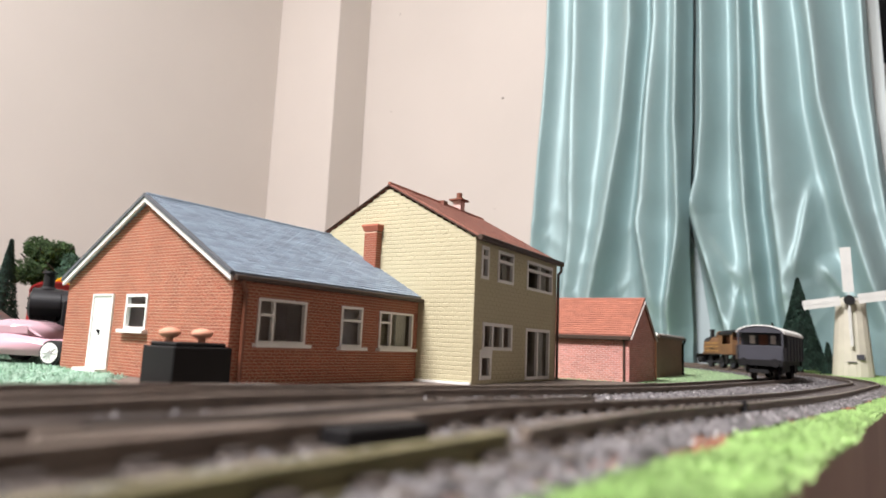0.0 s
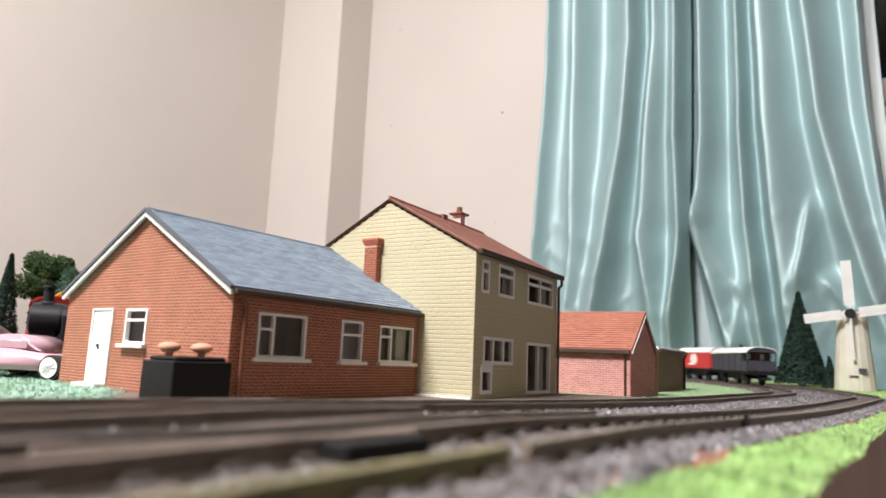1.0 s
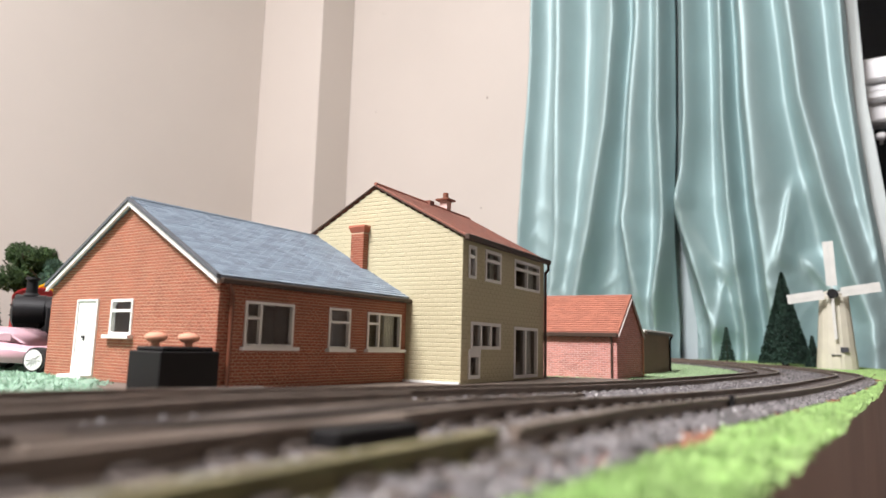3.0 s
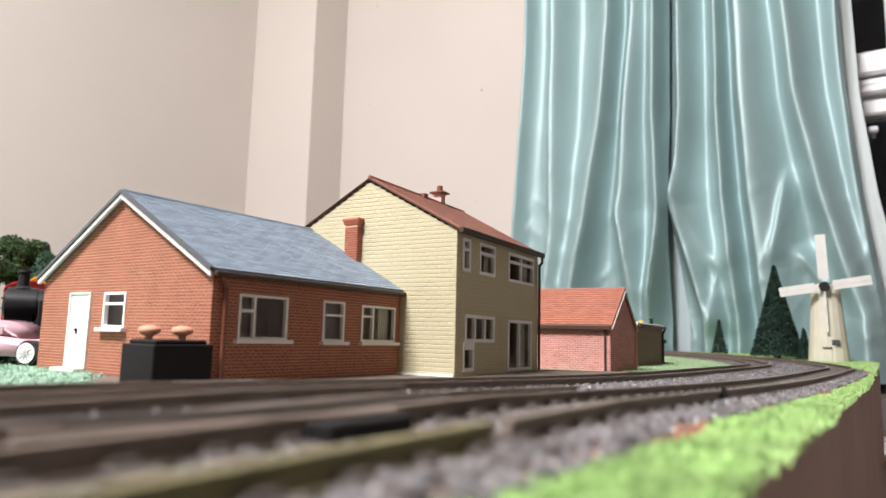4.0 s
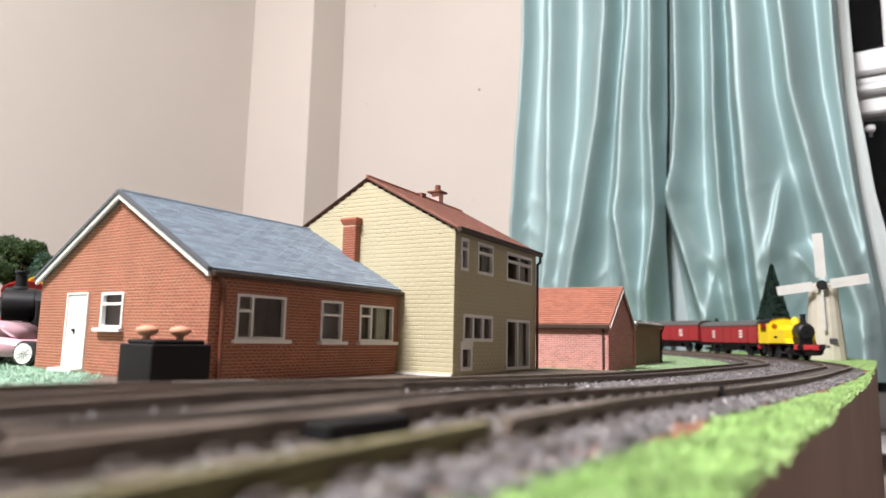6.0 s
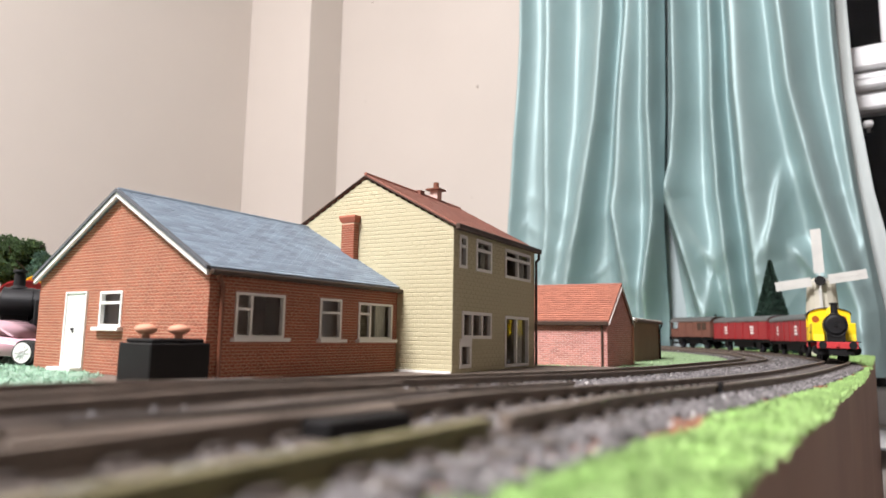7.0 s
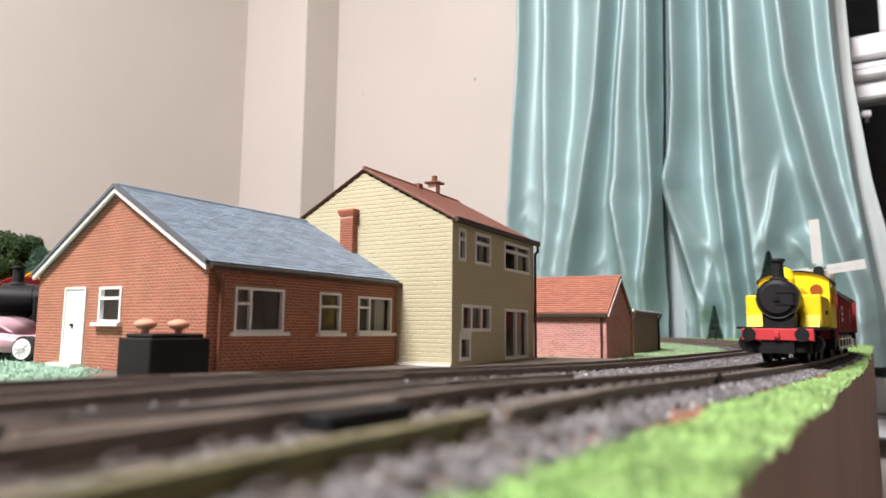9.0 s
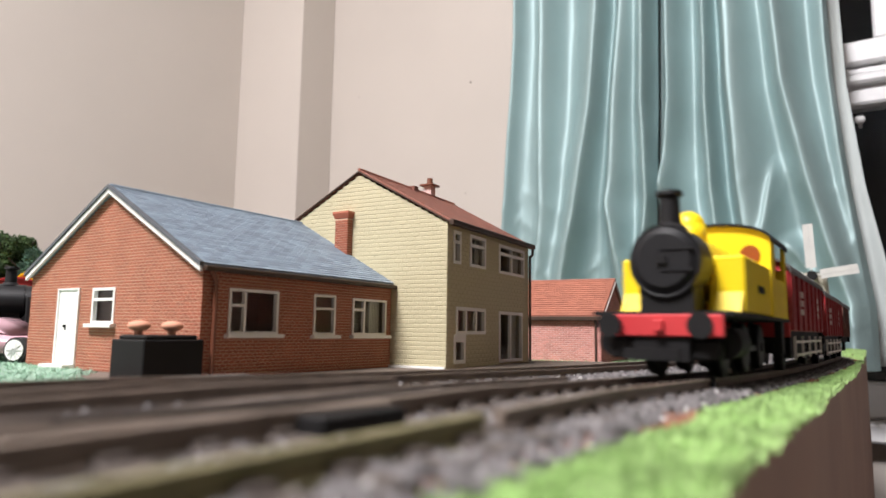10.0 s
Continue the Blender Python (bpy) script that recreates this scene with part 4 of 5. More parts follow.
# ---- trees ----
def tree(name, label, at, height, radius, mat, conifer, seed, count, group=""):
    rnd = random.Random(seed)
    th = tagged(new(name), label, "model tree", group)
    th.matrix_world = pose(*at)
    bm = bmesh.new()
    cyl(bm, height * 0.035, height * 0.012, height * 0.9, Matrix.Translation((0, 0, height * 0.45)), 9)
    if not conifer:
        for i in range(6):
            a = i * 1.05 + rnd.random()
            v = Vector((math.cos(a), math.sin(a), 0.9)).normalized()
            p = Vector((0, 0, height * (0.42 + 0.05 * i)))
            cyl(bm, height * 0.016, height * 0.005, height * 0.3, Matrix.Translation(p + v * height * 0.15) @ v.to_track_quat("Z", "Y").to_matrix().to_4x4(), 6)
    part("trunk", bm, M["bark"], th)
    verts, faces = [], []
    lobes = [(rnd.uniform(-0.6, 0.6) * radius, rnd.uniform(-0.6, 0.6) * radius, height * rnd.uniform(0.58, 0.86), radius * rnd.uniform(0.35, 0.55)) for _ in range(16)]
    for i in range(count):
        if conifer:
            h = rnd.random() ** 1.5
            tier = 0.78 + 0.30 * ((h * 11) % 1.0 < 0.5)
            r = radius * (1 - h) * (tier if conifer == 2 else 0.94 + 0.1 * rnd.random()) * (rnd.random() ** 0.25)
            a = rnd.uniform(0, 6.283)
            p = Vector((r * math.cos(a), r * math.sin(a), height * (0.09 + 0.9 * h) - 0.25 * r))
            out = Vector((math.cos(a), math.sin(a), -0.35))
        else:
            lx, ly, lz, lr = rnd.choice(lobes)
            out = Vector((rnd.gauss(0, 1), rnd.gauss(0, 1), rnd.gauss(0, 1))).normalized()
            p = Vector((lx, ly, lz)) + out * lr * rnd.random() ** 0.4
        s = height * (rnd.uniform(0.008, 0.019) if conifer == 1 else rnd.uniform(0.022, 0.045) if conifer else rnd.uniform(0.009, 0.018))
        t = out.cross(Vector((rnd.random(), rnd.random(), rnd.random()))).normalized()
        b = len(verts)
        verts += [p - t * s * 0.6, p + t * s * 0.6, p + out * s * 1.3 + Vector((0, 0, rnd.uniform(-0.3, 0.5) * s)), p + Vector((0, 0, s * 0.8))]
        faces += [(b, b + 1, b + 2), (b, b + 1, b + 3)]
    me = bpy.data.meshes.new("crown")
    me.from_pydata([tuple(v) for v in verts], [], faces)
    me.materials.append(M[mat])
    cr = new("crown", me)
    cr.parent = th
    return th


tree("conifer", "tall dark green model conifer behind the track", (0.417, 0.845, ground_z(0.417, 0.845)), 0.118, 0.030, "conifer", 1, 1, 20000, "conifers behind the bend")
tree("conifer", "small ragged dark model conifer behind the bend", (0.398, 0.975, ground_z(0.398, 0.975)), 0.050, 0.0105, "conifer", 2, 2, 1100, "conifers behind the bend")
tree("conifer", "small dark model conifer beside the windmill", (0.430, 0.805, ground_z(0.430, 0.805)), 0.038, 0.0085, "conifer", 2, 3, 3000, "conifers behind the bend")
tree("conifer", "dark green model conifer behind the parked cars", (-0.318, 0.45, 0), 0.0760, 0.0125, "conifer", 1, 4, 9000, "trees behind the bungalow")
tree("broadleaf_tree", "dark green bushy model tree behind the parked engine", (-0.322, 0.50, 0), 0.090, 0.0185, "leaf", 0, 5, 26000, "trees behind the bungalow")
tree("broadleaf_tree", "blue-green model bush tree behind the bungalow", (-0.299, 0.49, 0), 0.076, 0.0145, "leaf_blue", 0, 6, 16000, "trees behind the bungalow")


# ---- cars ----
def car(label, paint, at, ln=0.060):
    th = tagged(new("toy_car"), label, "toy car", "cars parked beside the bungalow")
    th.matrix_world = at
    k = ln / 0.060
    side = [(-0.030, 0.0035), (-0.0305, 0.0085), (-0.027, 0.0108), (-0.018, 0.0118), (-0.004, 0.0120), (0.010, 0.0106), (0.022, 0.0089), (0.029, 0.0062), (0.0302, 0.0034)]
    bm = bmesh.new()
    prism(bm, [(a * k, b * k) for a, b in side], -0.0125 * k, 0.0125 * k, Matrix.Rotation(radians(-90), 4, "Z"))
    bmesh.ops.bevel(bm, geom=bm.edges[:], offset=0.0012 * k, segments=2, affect="EDGES")
    body = part("body", bm, M[paint], th, smooth=True)
    cab = [(-0.024, 0.0108), (-0.015, 0.0166), (-0.006, 0.0180), (0.001, 0.0170), (0.013, 0.0102)]
    bm = bmesh.new()
    prism(bm, [(a * k, b * k) for a, b in cab], -0.0102 * k, 0.0102 * k, Matrix.Rotation(radians(-90), 4, "Z"))
    bmesh.ops.bevel(bm, geom=bm.edges[:], offset=0.0012 * k, segments=2, affect="EDGES")
    part("cabin", bm, M["car_glass"] if paint == "pink" else M[paint], th, smooth=True)
    part("side_window", boxed(-0.015 * k, 0.004 * k, -0.0104 * k, -0.0101 * k, 0.0122 * k, 0.0150 * k), M["car_glass"], th)
    part("door_handle", boxed(-0.0135 * k, -0.0085 * k, -0.0131 * k, -0.0124 * k, 0.0096 * k, 0.0104 * k), M[paint], body)
    for s in (-1, 1):
        for x in (-0.0185, 0.0185):
            bm = bmesh.new()
            cyl(bm, 0.0050 * k, 0.0050 * k, 0.004 * k, Matrix.Translation((x * k, s * 0.0112 * k, 0.0050 * k)) @ Matrix.Rotation(radians(90), 4, "X"), 28)
            ty = part("tyre", bm, M["tyre"], th)
            bm = bmesh.new()
            cyl(bm, 0.0040 * k, 0.0036 * k, 0.0008 * k, Matrix.Translation((x * k, s * 0.0134 * k, 0.0050 * k)) @ Matrix.Rotation(radians(90 * s), 4, "X"), 28)
            part("rim", bm, M["white"], ty)
            bm = bmesh.new()
            for j in range(10):
                a = j * 0.628
                cyl(bm, 0.00035 * k, 0.0002 * k, 0.003 * k, Matrix.Translation((x * k + 0.0019 * k * math.cos(a), s * 0.0139 * k, 0.0050 * k + 0.0019 * k * math.sin(a))) @ Matrix.Rotation(-a + radians(90), 4, "Y"), 5)
            part("spoke_ring", bm, M["chrome"], ty)
        part("headlight", boxed(0.0268 * k, 0.0298 * k, s * 0.0095 * k - 0.0018 * k, s * 0.0095 * k + 0.0018 * k, 0.0068 * k, 0.0080 * k, bevel=0.0003 * k), M["chrome"], th)
    return th


car("pink die-cast toy coupe parked on the grass", "pink", pose(-0.1800, 0.279, 0.0004, 0, 0, -10))
car("white die-cast toy car parked behind the pink one", "car_white", pose(-0.262, 0.340, 0.0004, 0, 0, -4), 0.098)


# ---- rolling stock: x ahead, the front at 0, z = 0 on the rail ----
def wheelset(th, x, r, tread="steel"):
    out = []
    for s in (-1, 1):
        bm = bmesh.new()
        cyl(bm, r, r, 0.0022, Matrix.Rotation(radians(90), 4, "X"), 26)
        cyl(bm, r * 1.12, r * 1.12, 0.0006, Matrix.Translation((0, -s * 0.0013, 0)) @ Matrix.Rotation(radians(90), 4, "X"), 26)
        w = part("wheel", bm, M["black"], th)
        w.matrix_basis = Matrix.Translation((x, s * 0.0078, r))
        out.append(w)
        bm = bmesh.new()
        cyl(bm, r * 0.86, r * 0.86, 0.0003, Matrix.Translation((0, s * 0.00125, 0)) @ Matrix.Rotation(radians(90), 4, "X"), 26)
        cyl(bm, r * 0.24, r * 0.24, 0.0014, Matrix.Translation((0, s * 0.0012, 0)) @ Matrix.Rotation(radians(90), 4, "X"), 12)
        part("rim", bm, M["wagon_grey"], w)
    return out


def buffers(th, x, z, dirn, mat="black"):
    for s in (-1, 1):
        bm = bmesh.new()
        cyl(bm, 0.0016, 0.0016, 0.005, Matrix.Translation((x + dirn * 0.0025, s * 0.0099, z)) @ Matrix.Rotation(radians(90), 4, "Y"), 14)
        cyl(bm, 0.0027, 0.0027, 0.0008, Matrix.Translation((x + dirn * 0.0052, s * 0.0099, z)) @ Matrix.Rotation(radians(90), 4, "Y"), 22)
        part("buffer", bm, M[mat], th)


def coupling(th, x, dirn):
    bm = bmesh.new()
    box(bm, x, x + dirn * 0.006, -0.0022, 0.0022, 0.0050, 0.0062) if dirn > 0 else box(bm, x - 0.006, x, -0.0022, 0.0022, 0.0050, 0.0062)
    e = x + dirn * 0.006
    box(bm, e - 0.0006, e + 0.0006, -0.006, 0.006, 0.0046, 0.0070)
    part("coupling", bm, M["black"], th)


def arch_roof(x0, x1, half, z, rise, thick=0.0007):
    bm = bmesh.new()
    pts = [(half * math.cos(radians(a)), z + rise * math.sin(radians(a))) for a in range(0, 181, 15)]
    prism(bm, pts + [(p[0] * 0.985, p[1] - thick) for p in pts[::-1]], x0, x1)
    return bm


def tank_engine(label, main, beam, lined=False):
    """A small four-wheeled tank engine."""
    th = tagged(new("tank_engine"), label, "model locomotive")
    part("frame", boxed(-0.098, -0.001, -0.0062, 0.0062, 0.0042, 0.0105), M["black"], th)
    part("running_plate", boxed(-0.099, -0.0006, -0.0157, 0.0157, 0.0139, 0.0149), M["black"], th)
    part("buffer_beam", boxed(-0.0022, 0.0, -0.0137, 0.0137, 0.0094, 0.0142, bevel=0.0003), M[beam], th)
    part("buffer_beam", boxed(-0.100, -0.098, -0.0158, 0.0158, 0.0094, 0.0142, bevel=0.0003), M[beam], th)
    part("draw_hook", boxed(0.0, 0.0016, -0.0010, 0.0010, 0.0105, 0.0130, bevel=0.0002), M[beam], th)
    buffers(th, 0.0, 0.0118, 1)
    buffers(th, -0.100, 0.0118, -1)
    coupling(th, 0.0, 1)
    part("guard_plate", boxed(-0.009, -0.003, -0.0125, 0.0125, 0.0045, 0.0088, bevel=0.0005), M["black"], th)
    for s in (-1, 1):
        bm = bmesh.new()
        cyl(bm, 0.0034, 0.0034, 0.012, Matrix.Translation((-0.013, s * 0.0128, 0.0082)) @ Matrix.Rotation(radians(90), 4, "Y"), 18)
        part("cylinder", bm, M["black"], th)
        part("connecting_rod", boxed(-0.060, -0.019, s * 0.0108 - 0.0004, s * 0.0108 + 0.0004, 0.0058, 0.0072), M["wagon_grey"], th)
        part("step", boxed(-0.086, -0.080, s * 0.0145 - 0.001, s * 0.0145 + 0.001, 0.0048, 0.0139), M["black"], th)
    rx = Matrix.Rotation(radians(90), 4, "Y")
    zc = 0.0264
    bm = bmesh.new()
    cyl(bm, 0.0083, 0.0083, 0.014, Matrix.Translation((-0.013, 0, zc)) @ rx, 48)
    sb = part("smokebox", bm, M["smokebox"], th)
    bm = bmesh.new()
    bmesh.ops.create_cone(bm, cap_ends=True, segments=48, radius1=0.0076, radius2=0.0060, depth=0.0014, matrix=Matrix.Translation((-0.0053, 0, zc)) @ rx)
    part("smokebox_door", bm, M["smokebox"], sb)
    bm = bmesh.new()
    for j in range(40):
        a = j * 2 * math.pi / 40
        cyl(bm, 0.0003, 0.0003, 0.0014, Matrix.Translation((-0.0060, 0.0080 * math.cos(a), zc + 0.0080 * math.sin(a))) @ Matrix.Rotation(a, 4, "X"), 5)
    part("door_ring", bm, M["smokebox"], sb)
    for dz in (-0.0022, 0.0026):
        part("hinge_strap", boxed(-0.0050, -0.0042, -0.0005, 0.0068, zc + dz - 0.00035, zc + dz + 0.00035), M["smokebox"], sb)
    part("door_dart", boxed(-0.0048, -0.0036, -0.0014, 0.0010, zc - 0.0008, zc + 0.0008), M["black"], sb)
    part("saddle", boxed(-0.0185, -0.0070, -0.0062, 0.0062, 0.0149, 0.0245), M["black"], th)
    bm = bmesh.new()
    cyl(bm, 0.0079, 0.0079, 0.042, Matrix.Translation((-0.041, 0, zc)) @ rx, 40)
    part("boiler", bm, M[main], th)
    bm = bmesh.new()
    cyl(bm, 0.0026, 0.0023, 0.0085, Matrix.Translation((-0.0125, 0, 0.0381)), 24)
    cyl(bm, 0.0024, 0.0032, 0.0006, Matrix.Translation((-0.0125, 0, 0.0420)), 24)
    cyl(bm, 0.0032, 0.0030, 0.0009, Matrix.Translation((-0.0125, 0, 0.04275)), 24)
    cyl(bm, 0.0042, 0.0028, 0.0014, Matrix.Translation((-0.0125, 0, 0.0348)), 24)
    part("chimney", bm, M["black"], th)
    bm = bmesh.new()
    bmesh.ops.create_uvsphere(bm, u_segments=24, v_segments=14, radius=0.0040, matrix=Matrix.Translation((-0.033, 0, 0.0372)))
    cyl(bm, 0.0046, 0.0040, 0.005, Matrix.Translation((-0.033, 0, 0.0352)), 24)
    part("dome", bm, M[main], th, smooth=True)
    for s in (-1, 1):
        bm = bmesh.new()
        y0, y1 = (0.0066, 0.0150) if s > 0 else (-0.0150, -0.0066)
        box(bm, -0.066, -0.022, y0, y1, 0.0149, 0.0285, bevel=0.0006)
        prism(bm, [(-0.0225, 0.0149), (-0.0225, 0.0205), (-0.0178, 0.0150)], y0 + 0.0006, y1 - 0.0006, Matrix.Rotation(radians(90), 4, "Z") @ Matrix.Diagonal((1, -1, 1, 1)))
        tk = part("side_tank", bm, M[main], th)
        ys = 0.0151 if s > 0 else -0.0154
        part("name_plate", boxed(-0.050, -0.041, ys, ys + 0.0003, 0.0205, 0.0222), M["black"], tk)
        if lined:
            for z in (0.0180, 0.0225, 0.0265):
                part("lining", boxed(-0.064, -0.024, ys, ys + 0.0003, z, z + 0.0008), M["plank_gold"], tk)
    bm = pierced(bmesh.new(), 0.031, 0.0215, [], 0.001, plane_m((-0.064, -0.0155, 0.0149), (0, 1, 0), (0, 0, 1)))
    cb = part("cab", bm, M[main], th)
    pts = [(0.0155 * math.cos(radians(a)), 0.0364 + 0.0048 * math.sin(radians(a))) for a in range(0, 181, 15)]
    part("cab_front_arch", prism(bmesh.new(), pts, -0.065, -0.064), M[main], cb)
    for s in (-1, 1):
        bm = bmesh.new()
        cyl(bm, 0.0027, 0.0027, 0.0010, Matrix.Translation((-0.0638, s * 0.0100, 0.0322)) @ rx, 24)
        part("porthole", bm, M["porthole"], cb)
        y = s * 0.0150
        bm = bmesh.new()
        box(bm, -0.098, -0.065, y - 0.0005, y + 0.0005, 0.0149, 0.0260)
        box(bm, -0.072, -0.065, y - 0.0005, y + 0.0005, 0.0260, 0.0364)
        box(bm, -0.098, -0.093, y - 0.0005, y + 0.0005, 0.0260, 0.0364)
        part("cab_side", bm, M[main], cb)
    part("cab_rear", boxed(-0.098, -0.097, -0.0145, 0.0145, 0.0149, 0.0300), M[main], cb)
    part("cab_roof", arch_roof(-0.0985, -0.0625, 0.0162, 0.0362, 0.0054), M["black"], cb)
    part("backhead", boxed(-0.070, -0.0655, -0.0075, 0.0075, 0.0149, 0.034), M["pot"], cb)
    wh = []
    for x in (-0.026, -0.056, -0.084):
        wh += wheelset(th, x * 0.88, 0.0066)
    for ob in th.children_recursive:
        if ob.name.startswith(("chimney", "dome")):
            ob.data.transform(Matrix.Translation((0.0015 if ob.name.startswith("chimney") else 0.004, 0, 0)))
        elif not ob.name.startswith(("wheel", "rim", "coupling")):
            ob.data.transform(Matrix.Diagonal((0.88, 1, 1, 1)))
    return th, wh


def van(label, ln, body, roof, white_marks=0, veranda=0.0, half=0.0145, floor_z=0.0125, side_top=0.0305, rise=0.0055, ribs=7, white_steps=True, stripe=None, chimney=False):
    th = tagged(new("railway_van"), label, "railway wagon")
    L = ln
    part("underframe", boxed(-L + 0.001, -0.001, -0.0125, 0.0125, 0.0098, floor_z), M["black"], th)
    for e in (0.0, -L):
        part("headstock", boxed(e - 0.0008, e + 0.0008, -0.0140, 0.0140, 0.0092, 0.0130), M["black"], th)
    buffers(th, 0.0, 0.0112, 1)
    buffers(th, -L, 0.0112, -1)
    coupling(th, -L, -1)
    x0, x1 = -L + veranda, -0.0005
    bm = boxed(x0, x1, -half, half, floor_z, side_top, bevel=0.0003)
    pts = [(half * math.cos(radians(a)), side_top + (rise - 0.001) * math.sin(radians(a))) for a in range(0, 181, 15)]
    prism(bm, pts, x0 + 0.0002, x1 - 0.0002)
    bd = part("body", bm, M[body], th)
    if veranda:
        vb = bmesh.new()
        box(vb, -L, -L + 0.0008, -half, half, floor_z, floor_z + (side_top - floor_z) * 0.55)
        box(vb, -L, x0, -half, -half + 0.0008, floor_z, floor_z + (side_top - floor_z) * 0.5)
        box(vb, -L, x0, half - 0.0008, half, floor_z, floor_z + (side_top - floor_z) * 0.5)
        for s in (-1, 1):
            box(vb, -L, -L + 0.0012, s * (half - 0.0006) - 0.0006, s * (half - 0.0006) + 0.0006, floor_z, side_top)
        prism(vb, pts, -L, -L + 0.0006)
        part("veranda", vb, M[body], th)
        for y in (-0.008, 0.0055):
            part("end_window", boxed(x0 - 0.0004, x0 - 0.0001, y, y + 0.0035, side_top - 0.007, side_top - 0.0015), M["mark"], bd)
        part("end_door", boxed(x0 - 0.0005, x0 - 0.0001, -0.0030, 0.0030, floor_z, side_top - 0.001), M["bauxite"], bd)
    part("roof", arch_roof(-L - 0.0008, 0.0008, half + 0.0008, side_top - 0.0003, rise), M[roof], th)
    for s in (-1, 1):
        for i in range(ribs + 1):
            x = x0 + 0.001 + (x1 - x0 - 0.002) * i / ribs
            y = s * (half + 0.0002)
            part("rib", boxed(x - 0.0005, x + 0.0005, y - 0.0004, y + 0.0004, floor_z + 0.0002, side_top - 0.0006), M[body], bd)
        for i in range(white_marks):
            x = x0 + (x1 - x0) * (0.26 + 0.48 * i / max(1, white_marks - 1))
            y = s * (half + 0.0003)
            for j in range(3):
                part("lettering_bar", boxed(x - 0.0028, x + 0.0028, y - 0.0003, y + 0.0003, 0.0178 + 0.0028 * j, 0.0196 + 0.0028 * j), M["mark"], bd)
        if stripe:
            x, y = (x0 + x1) / 2, s * (half + 0.0003)
            bm = bmesh.new()
            cyl(bm, 0.0062, 0.0062, 0.0005, Matrix.Translation((x, y, 0.0222)) @ Matrix.Rotation(radians(90), 4, "X"), 24)
            part("white_emblem", bm, M["mark"], bd)
            part("white_emblem", boxed(x - 0.002, x + 0.012, y - 0.0003, y + 0.0003, 0.0160, 0.0176), M["mark"], bd)
        if white_steps and s > 0:
            st = bmesh.new()
            y = s * 0.0140
            for z in (0.0048, 0.0088):
                box(st, -L + 0.012, -0.012, y - 0.0004, y + 0.0004, z, z + 0.0008)
            for i in range(5):
                x = -L + 0.012 + (L - 0.024) * i / 4
                box(st, x - 0.0004, x + 0.0004, y - 0.0004, y + 0.0004, 0.0040, 0.0110)
            part("step_board", st, M["mark"], th)
        for x in (-L * 0.2, -L * 0.8):
            ax = bmesh.new()
            box(ax, x - 0.004, x + 0.004, s * 0.0110 - 0.0008, s * 0.0110 + 0.0008, 0.0040, 0.0098)
            part("axle_guard", ax, M["black"], th)
    if chimney:
        bm = bmesh.new()
        cyl(bm, 0.0007, 0.0007, 0.005, Matrix.Translation((-L * 0.45, 0, side_top + rise + 0.001)), 10)
        part("stove_pipe", bm, M["black"], th)
    part("brake_gear", boxed(-L * 0.68, -L * 0.32, -0.0095, 0.0095, 0.0050, 0.0098), M["black"], th)
    for x in (-L * 0.2, -L * 0.8):
        wheelset(th, x, 0.0050)
    return th


def open_wagon(label, ln, body):
    th = tagged(new("open_wagon"), label, "railway wagon")
    part("underframe", boxed(-ln + 0.001, -0.001, -0.0125, 0.0125, 0.0085, 0.0115), M["black"], th)
    bm = bmesh.new()
    box(bm, -ln, 0, -0.0142, -0.0132, 0.0115, 0.0262)
    box(bm, -ln, 0, 0.0132, 0.0142, 0.0115, 0.0262)
    box(bm, -ln, -ln + 0.001, -0.0132, 0.0132, 0.0115, 0.0262)
    box(bm, -0.001, 0, -0.0132, 0.0132, 0.0115, 0.0262)
    bd = part("body", bm, M[body], th)
    for s in (-1, 1):
        for i in range(5):
            y = s * 0.0143
            part("plank", boxed(-ln + 0.0006, -0.0006, y - 0.0003, y + 0.0003, 0.0118 + 0.0029 * i, 0.0144 + 0.0029 * i), M[body], bd)
    bm = bmesh.new()
    bmesh.ops.create_grid(bm, x_segments=30, y_segments=12, size=0.5)
    for v in bm.verts:
        v.co = Vector((-ln / 2 + v.co.x * (ln - 0.003), v.co.y * 0.026, 0.0255 + 0.003 * noise.noise(Vector((v.co.x * 16, v.co.y * 8, 3)))))
    part("coal_load", bm, M["smokebox"], th)
    buffers(th, 0.0, 0.0108, 1)
    buffers(th, -ln, 0.0108, -1)
    for x in (-ln * 0.2, -ln * 0.8):
        wheelset(th, x, 0.0050)
    return th


# the train that comes towards the houses on the outer track
engine, engine_wheels = tank_engine("bright yellow model tank engine with black smokebox and red buffer beam", "yellow", "beam_red")
van_a = van("maroon model parcels van with white lettering bars", 0.114, "maroon_red", "roof_grey", white_marks=2)
van_b = van("maroon model parcels van with white lettering bars", 0.114, "maroon_red", "roof_grey", white_marks=2)
tail_a = van("bauxite brown model goods brake van with open end", 0.076, "bauxite", "roof_grey", veranda=0.014, ribs=4, white_steps=False)
for s_ in (-1, 1):
    # no real opening: a dark plate gives the doorway's inner shade
    part("opening_shade", boxed(-0.024, -0.008, s_ * 0.0146 - 0.0003, s_ * 0.0146 + 0.0003, 0.0205, 0.0285), M["brown"], tail_a, "dark plate painted as the shade in the guard's doorway")
engine.scale = (1.0, 0.98, 1.02)
for v in (van_a, van_b, tail_a):
    v.scale = (1.0, 1.02, 1.12)
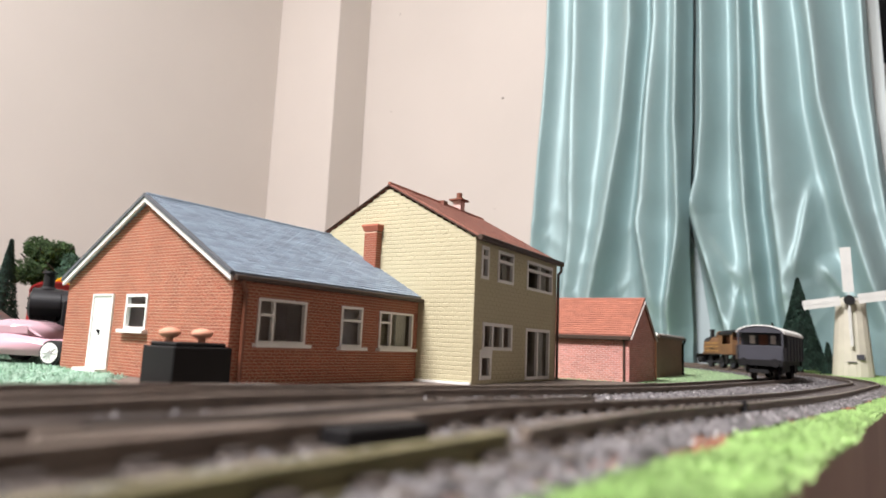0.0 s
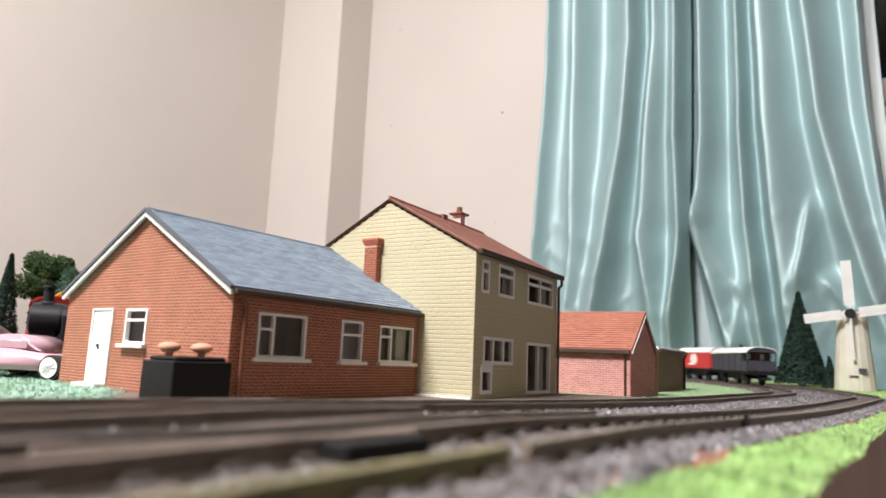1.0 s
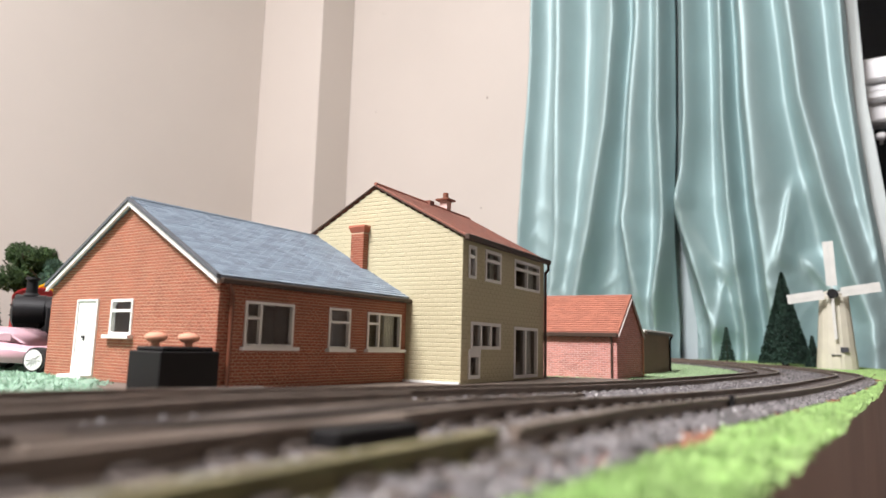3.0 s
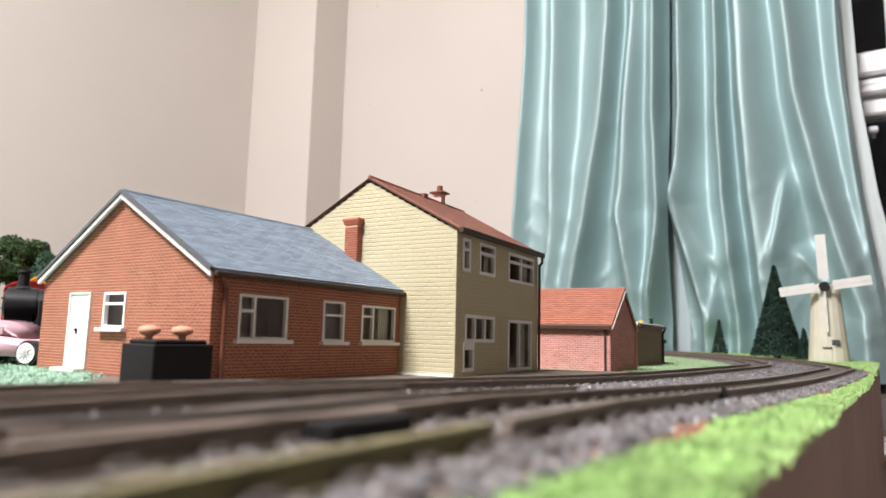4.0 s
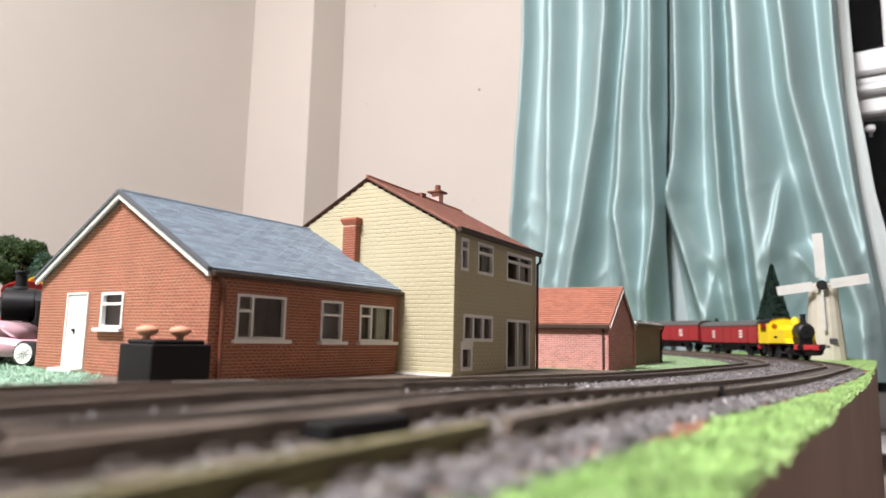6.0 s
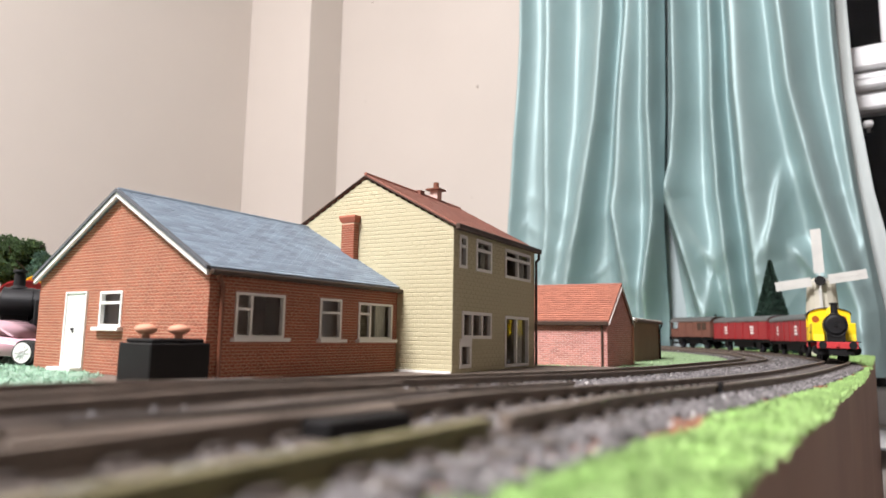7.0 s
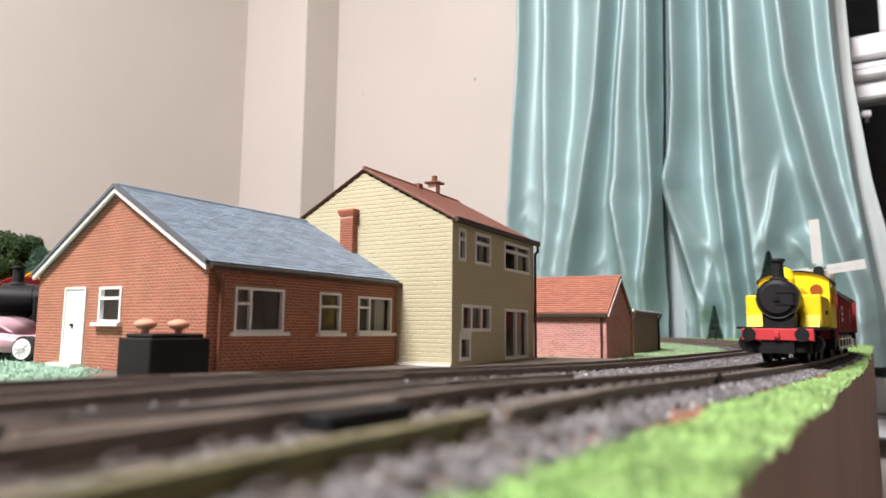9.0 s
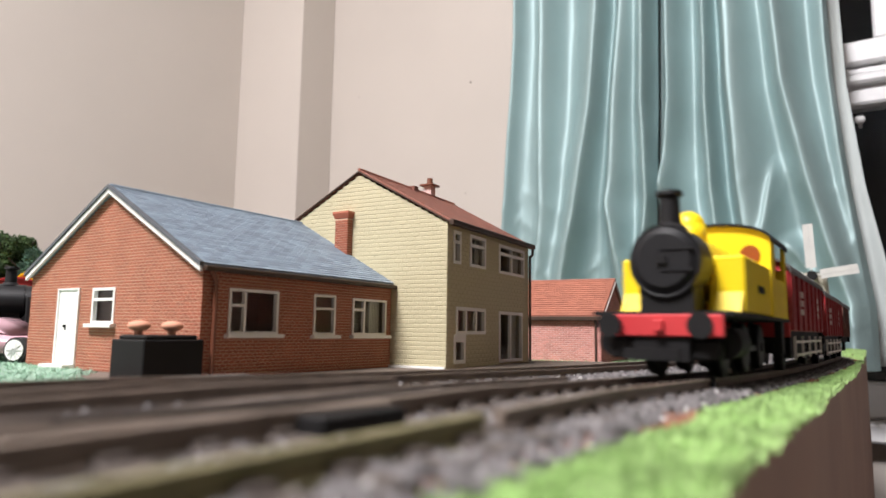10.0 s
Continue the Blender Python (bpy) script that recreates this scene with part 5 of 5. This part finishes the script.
# the train that leaves on the inner track
engine_b, engine_b_wheels = tank_engine("dark brown model tank engine with gold lining", "plank", "black", lined=True)
coal = open_wagon("dark brown model coal wagon, full", 0.085, "bauxite_dark")
red_van = van("bright red model van with white emblem and white roof", 0.066, "red", "roof_white", ribs=2, white_steps=False, stripe=True, half=0.0135)
guard = van("dark grey model brake van with white roof and veranda", 0.092, "wagon_grey", "roof_white", veranda=0.014, ribs=5, white_steps=False, half=0.0147, chimney=True)
guard.scale = red_van.scale = (1.0, 1.0, 1.06)
# parked stock beyond the bungalow
parked, _ = tank_engine("black model tank engine parked beyond the bungalow", "smokebox", "black")
parked.matrix_world = pose(-0.2125, 0.312, 0.0005, 0, 0, 207) @ Matrix.Diagonal((1.0, 1.28, 0.97, 1))
pr = van("red model van parked beyond the bungalow", 0.085, "red", "red", ribs=3, white_steps=False)
pr.matrix_world = pose(-0.243, 0.385, 0.0005, 0, 0, 300) @ Matrix.Diagonal((0.9, 0.8, 1.18, 1))
py = van("yellow model van parked behind the black engine", 0.085, "yellow", "yellow", ribs=3, white_steps=False)
py.matrix_world = pose(-0.249, 0.425, 0.0005, 0, 0, 300) @ Matrix.Diagonal((1.0, 1.1, 1.40, 1))
tk = tagged(new("siding_track"), "short siding under the parked model engine", "railway track")
for s in (-1, 1):
    sm = pose(-0.2125, 0.312, -0.0035, 0, 0, 207)
    bm = bmesh.new()
    for v in bmesh.ops.create_cube(bm, size=1.0)["verts"]:
        v.co = sm @ Vector((-0.06 + v.co.x * 0.22, s * 0.0082 + v.co.y * 0.0016, 0.002 + v.co.z * 0.0039))
    part("rail", bm, M["rail"], tk)

OUT_T = (0, 3.0, 4.5, 5.2, 5.5, 6.8, 7.5, 8.5, 9.0, 9.6, 10.0)
OUT_D = (1.03, 0.635, 0.418, 0.310, 0.256, 0.054, -0.042, -0.181, -0.246, -0.335, -0.400)
IN_T = (0, 0.3, 0.5, 0.7, 1.0, 1.3, 1.5, 2.0, 3.0, 4.0, 5.5, 10.0)
IN_D = (-0.044, 0.018, 0.068, 0.128, 0.214, 0.312, 0.368, 0.51, 0.74, 0.88, 0.93, 0.94)
BEND = R_OUT / (R_OUT - GAP)


def inner(d, more):
    """The outer line's distance of a point that lies so much further along the inner line than d."""
    q = (d / BEND if d > 0 else d) + more
    return q * BEND if q > 0 else q


def motions():
    """Both trains run along their tracks."""
    times = [i * 0.25 for i in range(41)]
    for ob, ahead, ln in ((engine, 0.0, 0.088), (van_a, 0.096, 0.114), (van_b, 0.219, 0.114), (tail_a, 0.341, 0.076)):
        rows = []
        for t in times:
            d = float(np.interp(t, OUT_T, OUT_D)) + ahead
            ax, ay, _ = on_track(d + ln * 0.2)
            bx, by, _ = on_track(d + ln * 0.8)
            h = math.atan2(ay - by, ax - bx)
            za, zb = ground_z(ax, ay), ground_z(bx, by)
            fx, fy = ax + math.cos(h) * ln * 0.2, ay + math.sin(h) * ln * 0.2
            rows.append((t, pose(fx, fy, za + RAIL, 0, 0, math.degrees(h))))
        walk(ob, rows)
    for ob, behind, ln in ((guard, 0.0, 0.092), (red_van, 0.100, 0.066), (coal, 0.174, 0.085), (engine_b, 0.267, 0.088)):
        rows = []
        for t in times:
            d = float(np.interp(t, IN_T, IN_D))
            ax, ay, _ = on_track(inner(d, behind + ln * 0.8), -GAP)
            bx, by, _ = on_track(inner(d, behind + ln * 0.2), -GAP)
            h = math.atan2(ay - by, ax - bx)
            fx, fy = ax + math.cos(h) * ln * 0.2, ay + math.sin(h) * ln * 0.2
            rows.append((t, pose(fx, fy, ground_z(ax, ay) + RAIL, 0, 0, math.degrees(h))))
        walk(ob, rows)
    for w in engine_wheels:
        base = w.matrix_basis.translation.copy()
        rows = []
        for i in range(201):
            t = i * 0.05
            roll = (1.03 - float(np.interp(t, OUT_T, OUT_D))) / 0.0066
            rows.append((t, Matrix.Translation(base) @ Matrix.Rotation(roll, 4, "Y")))
        walk(w, rows)


motions()
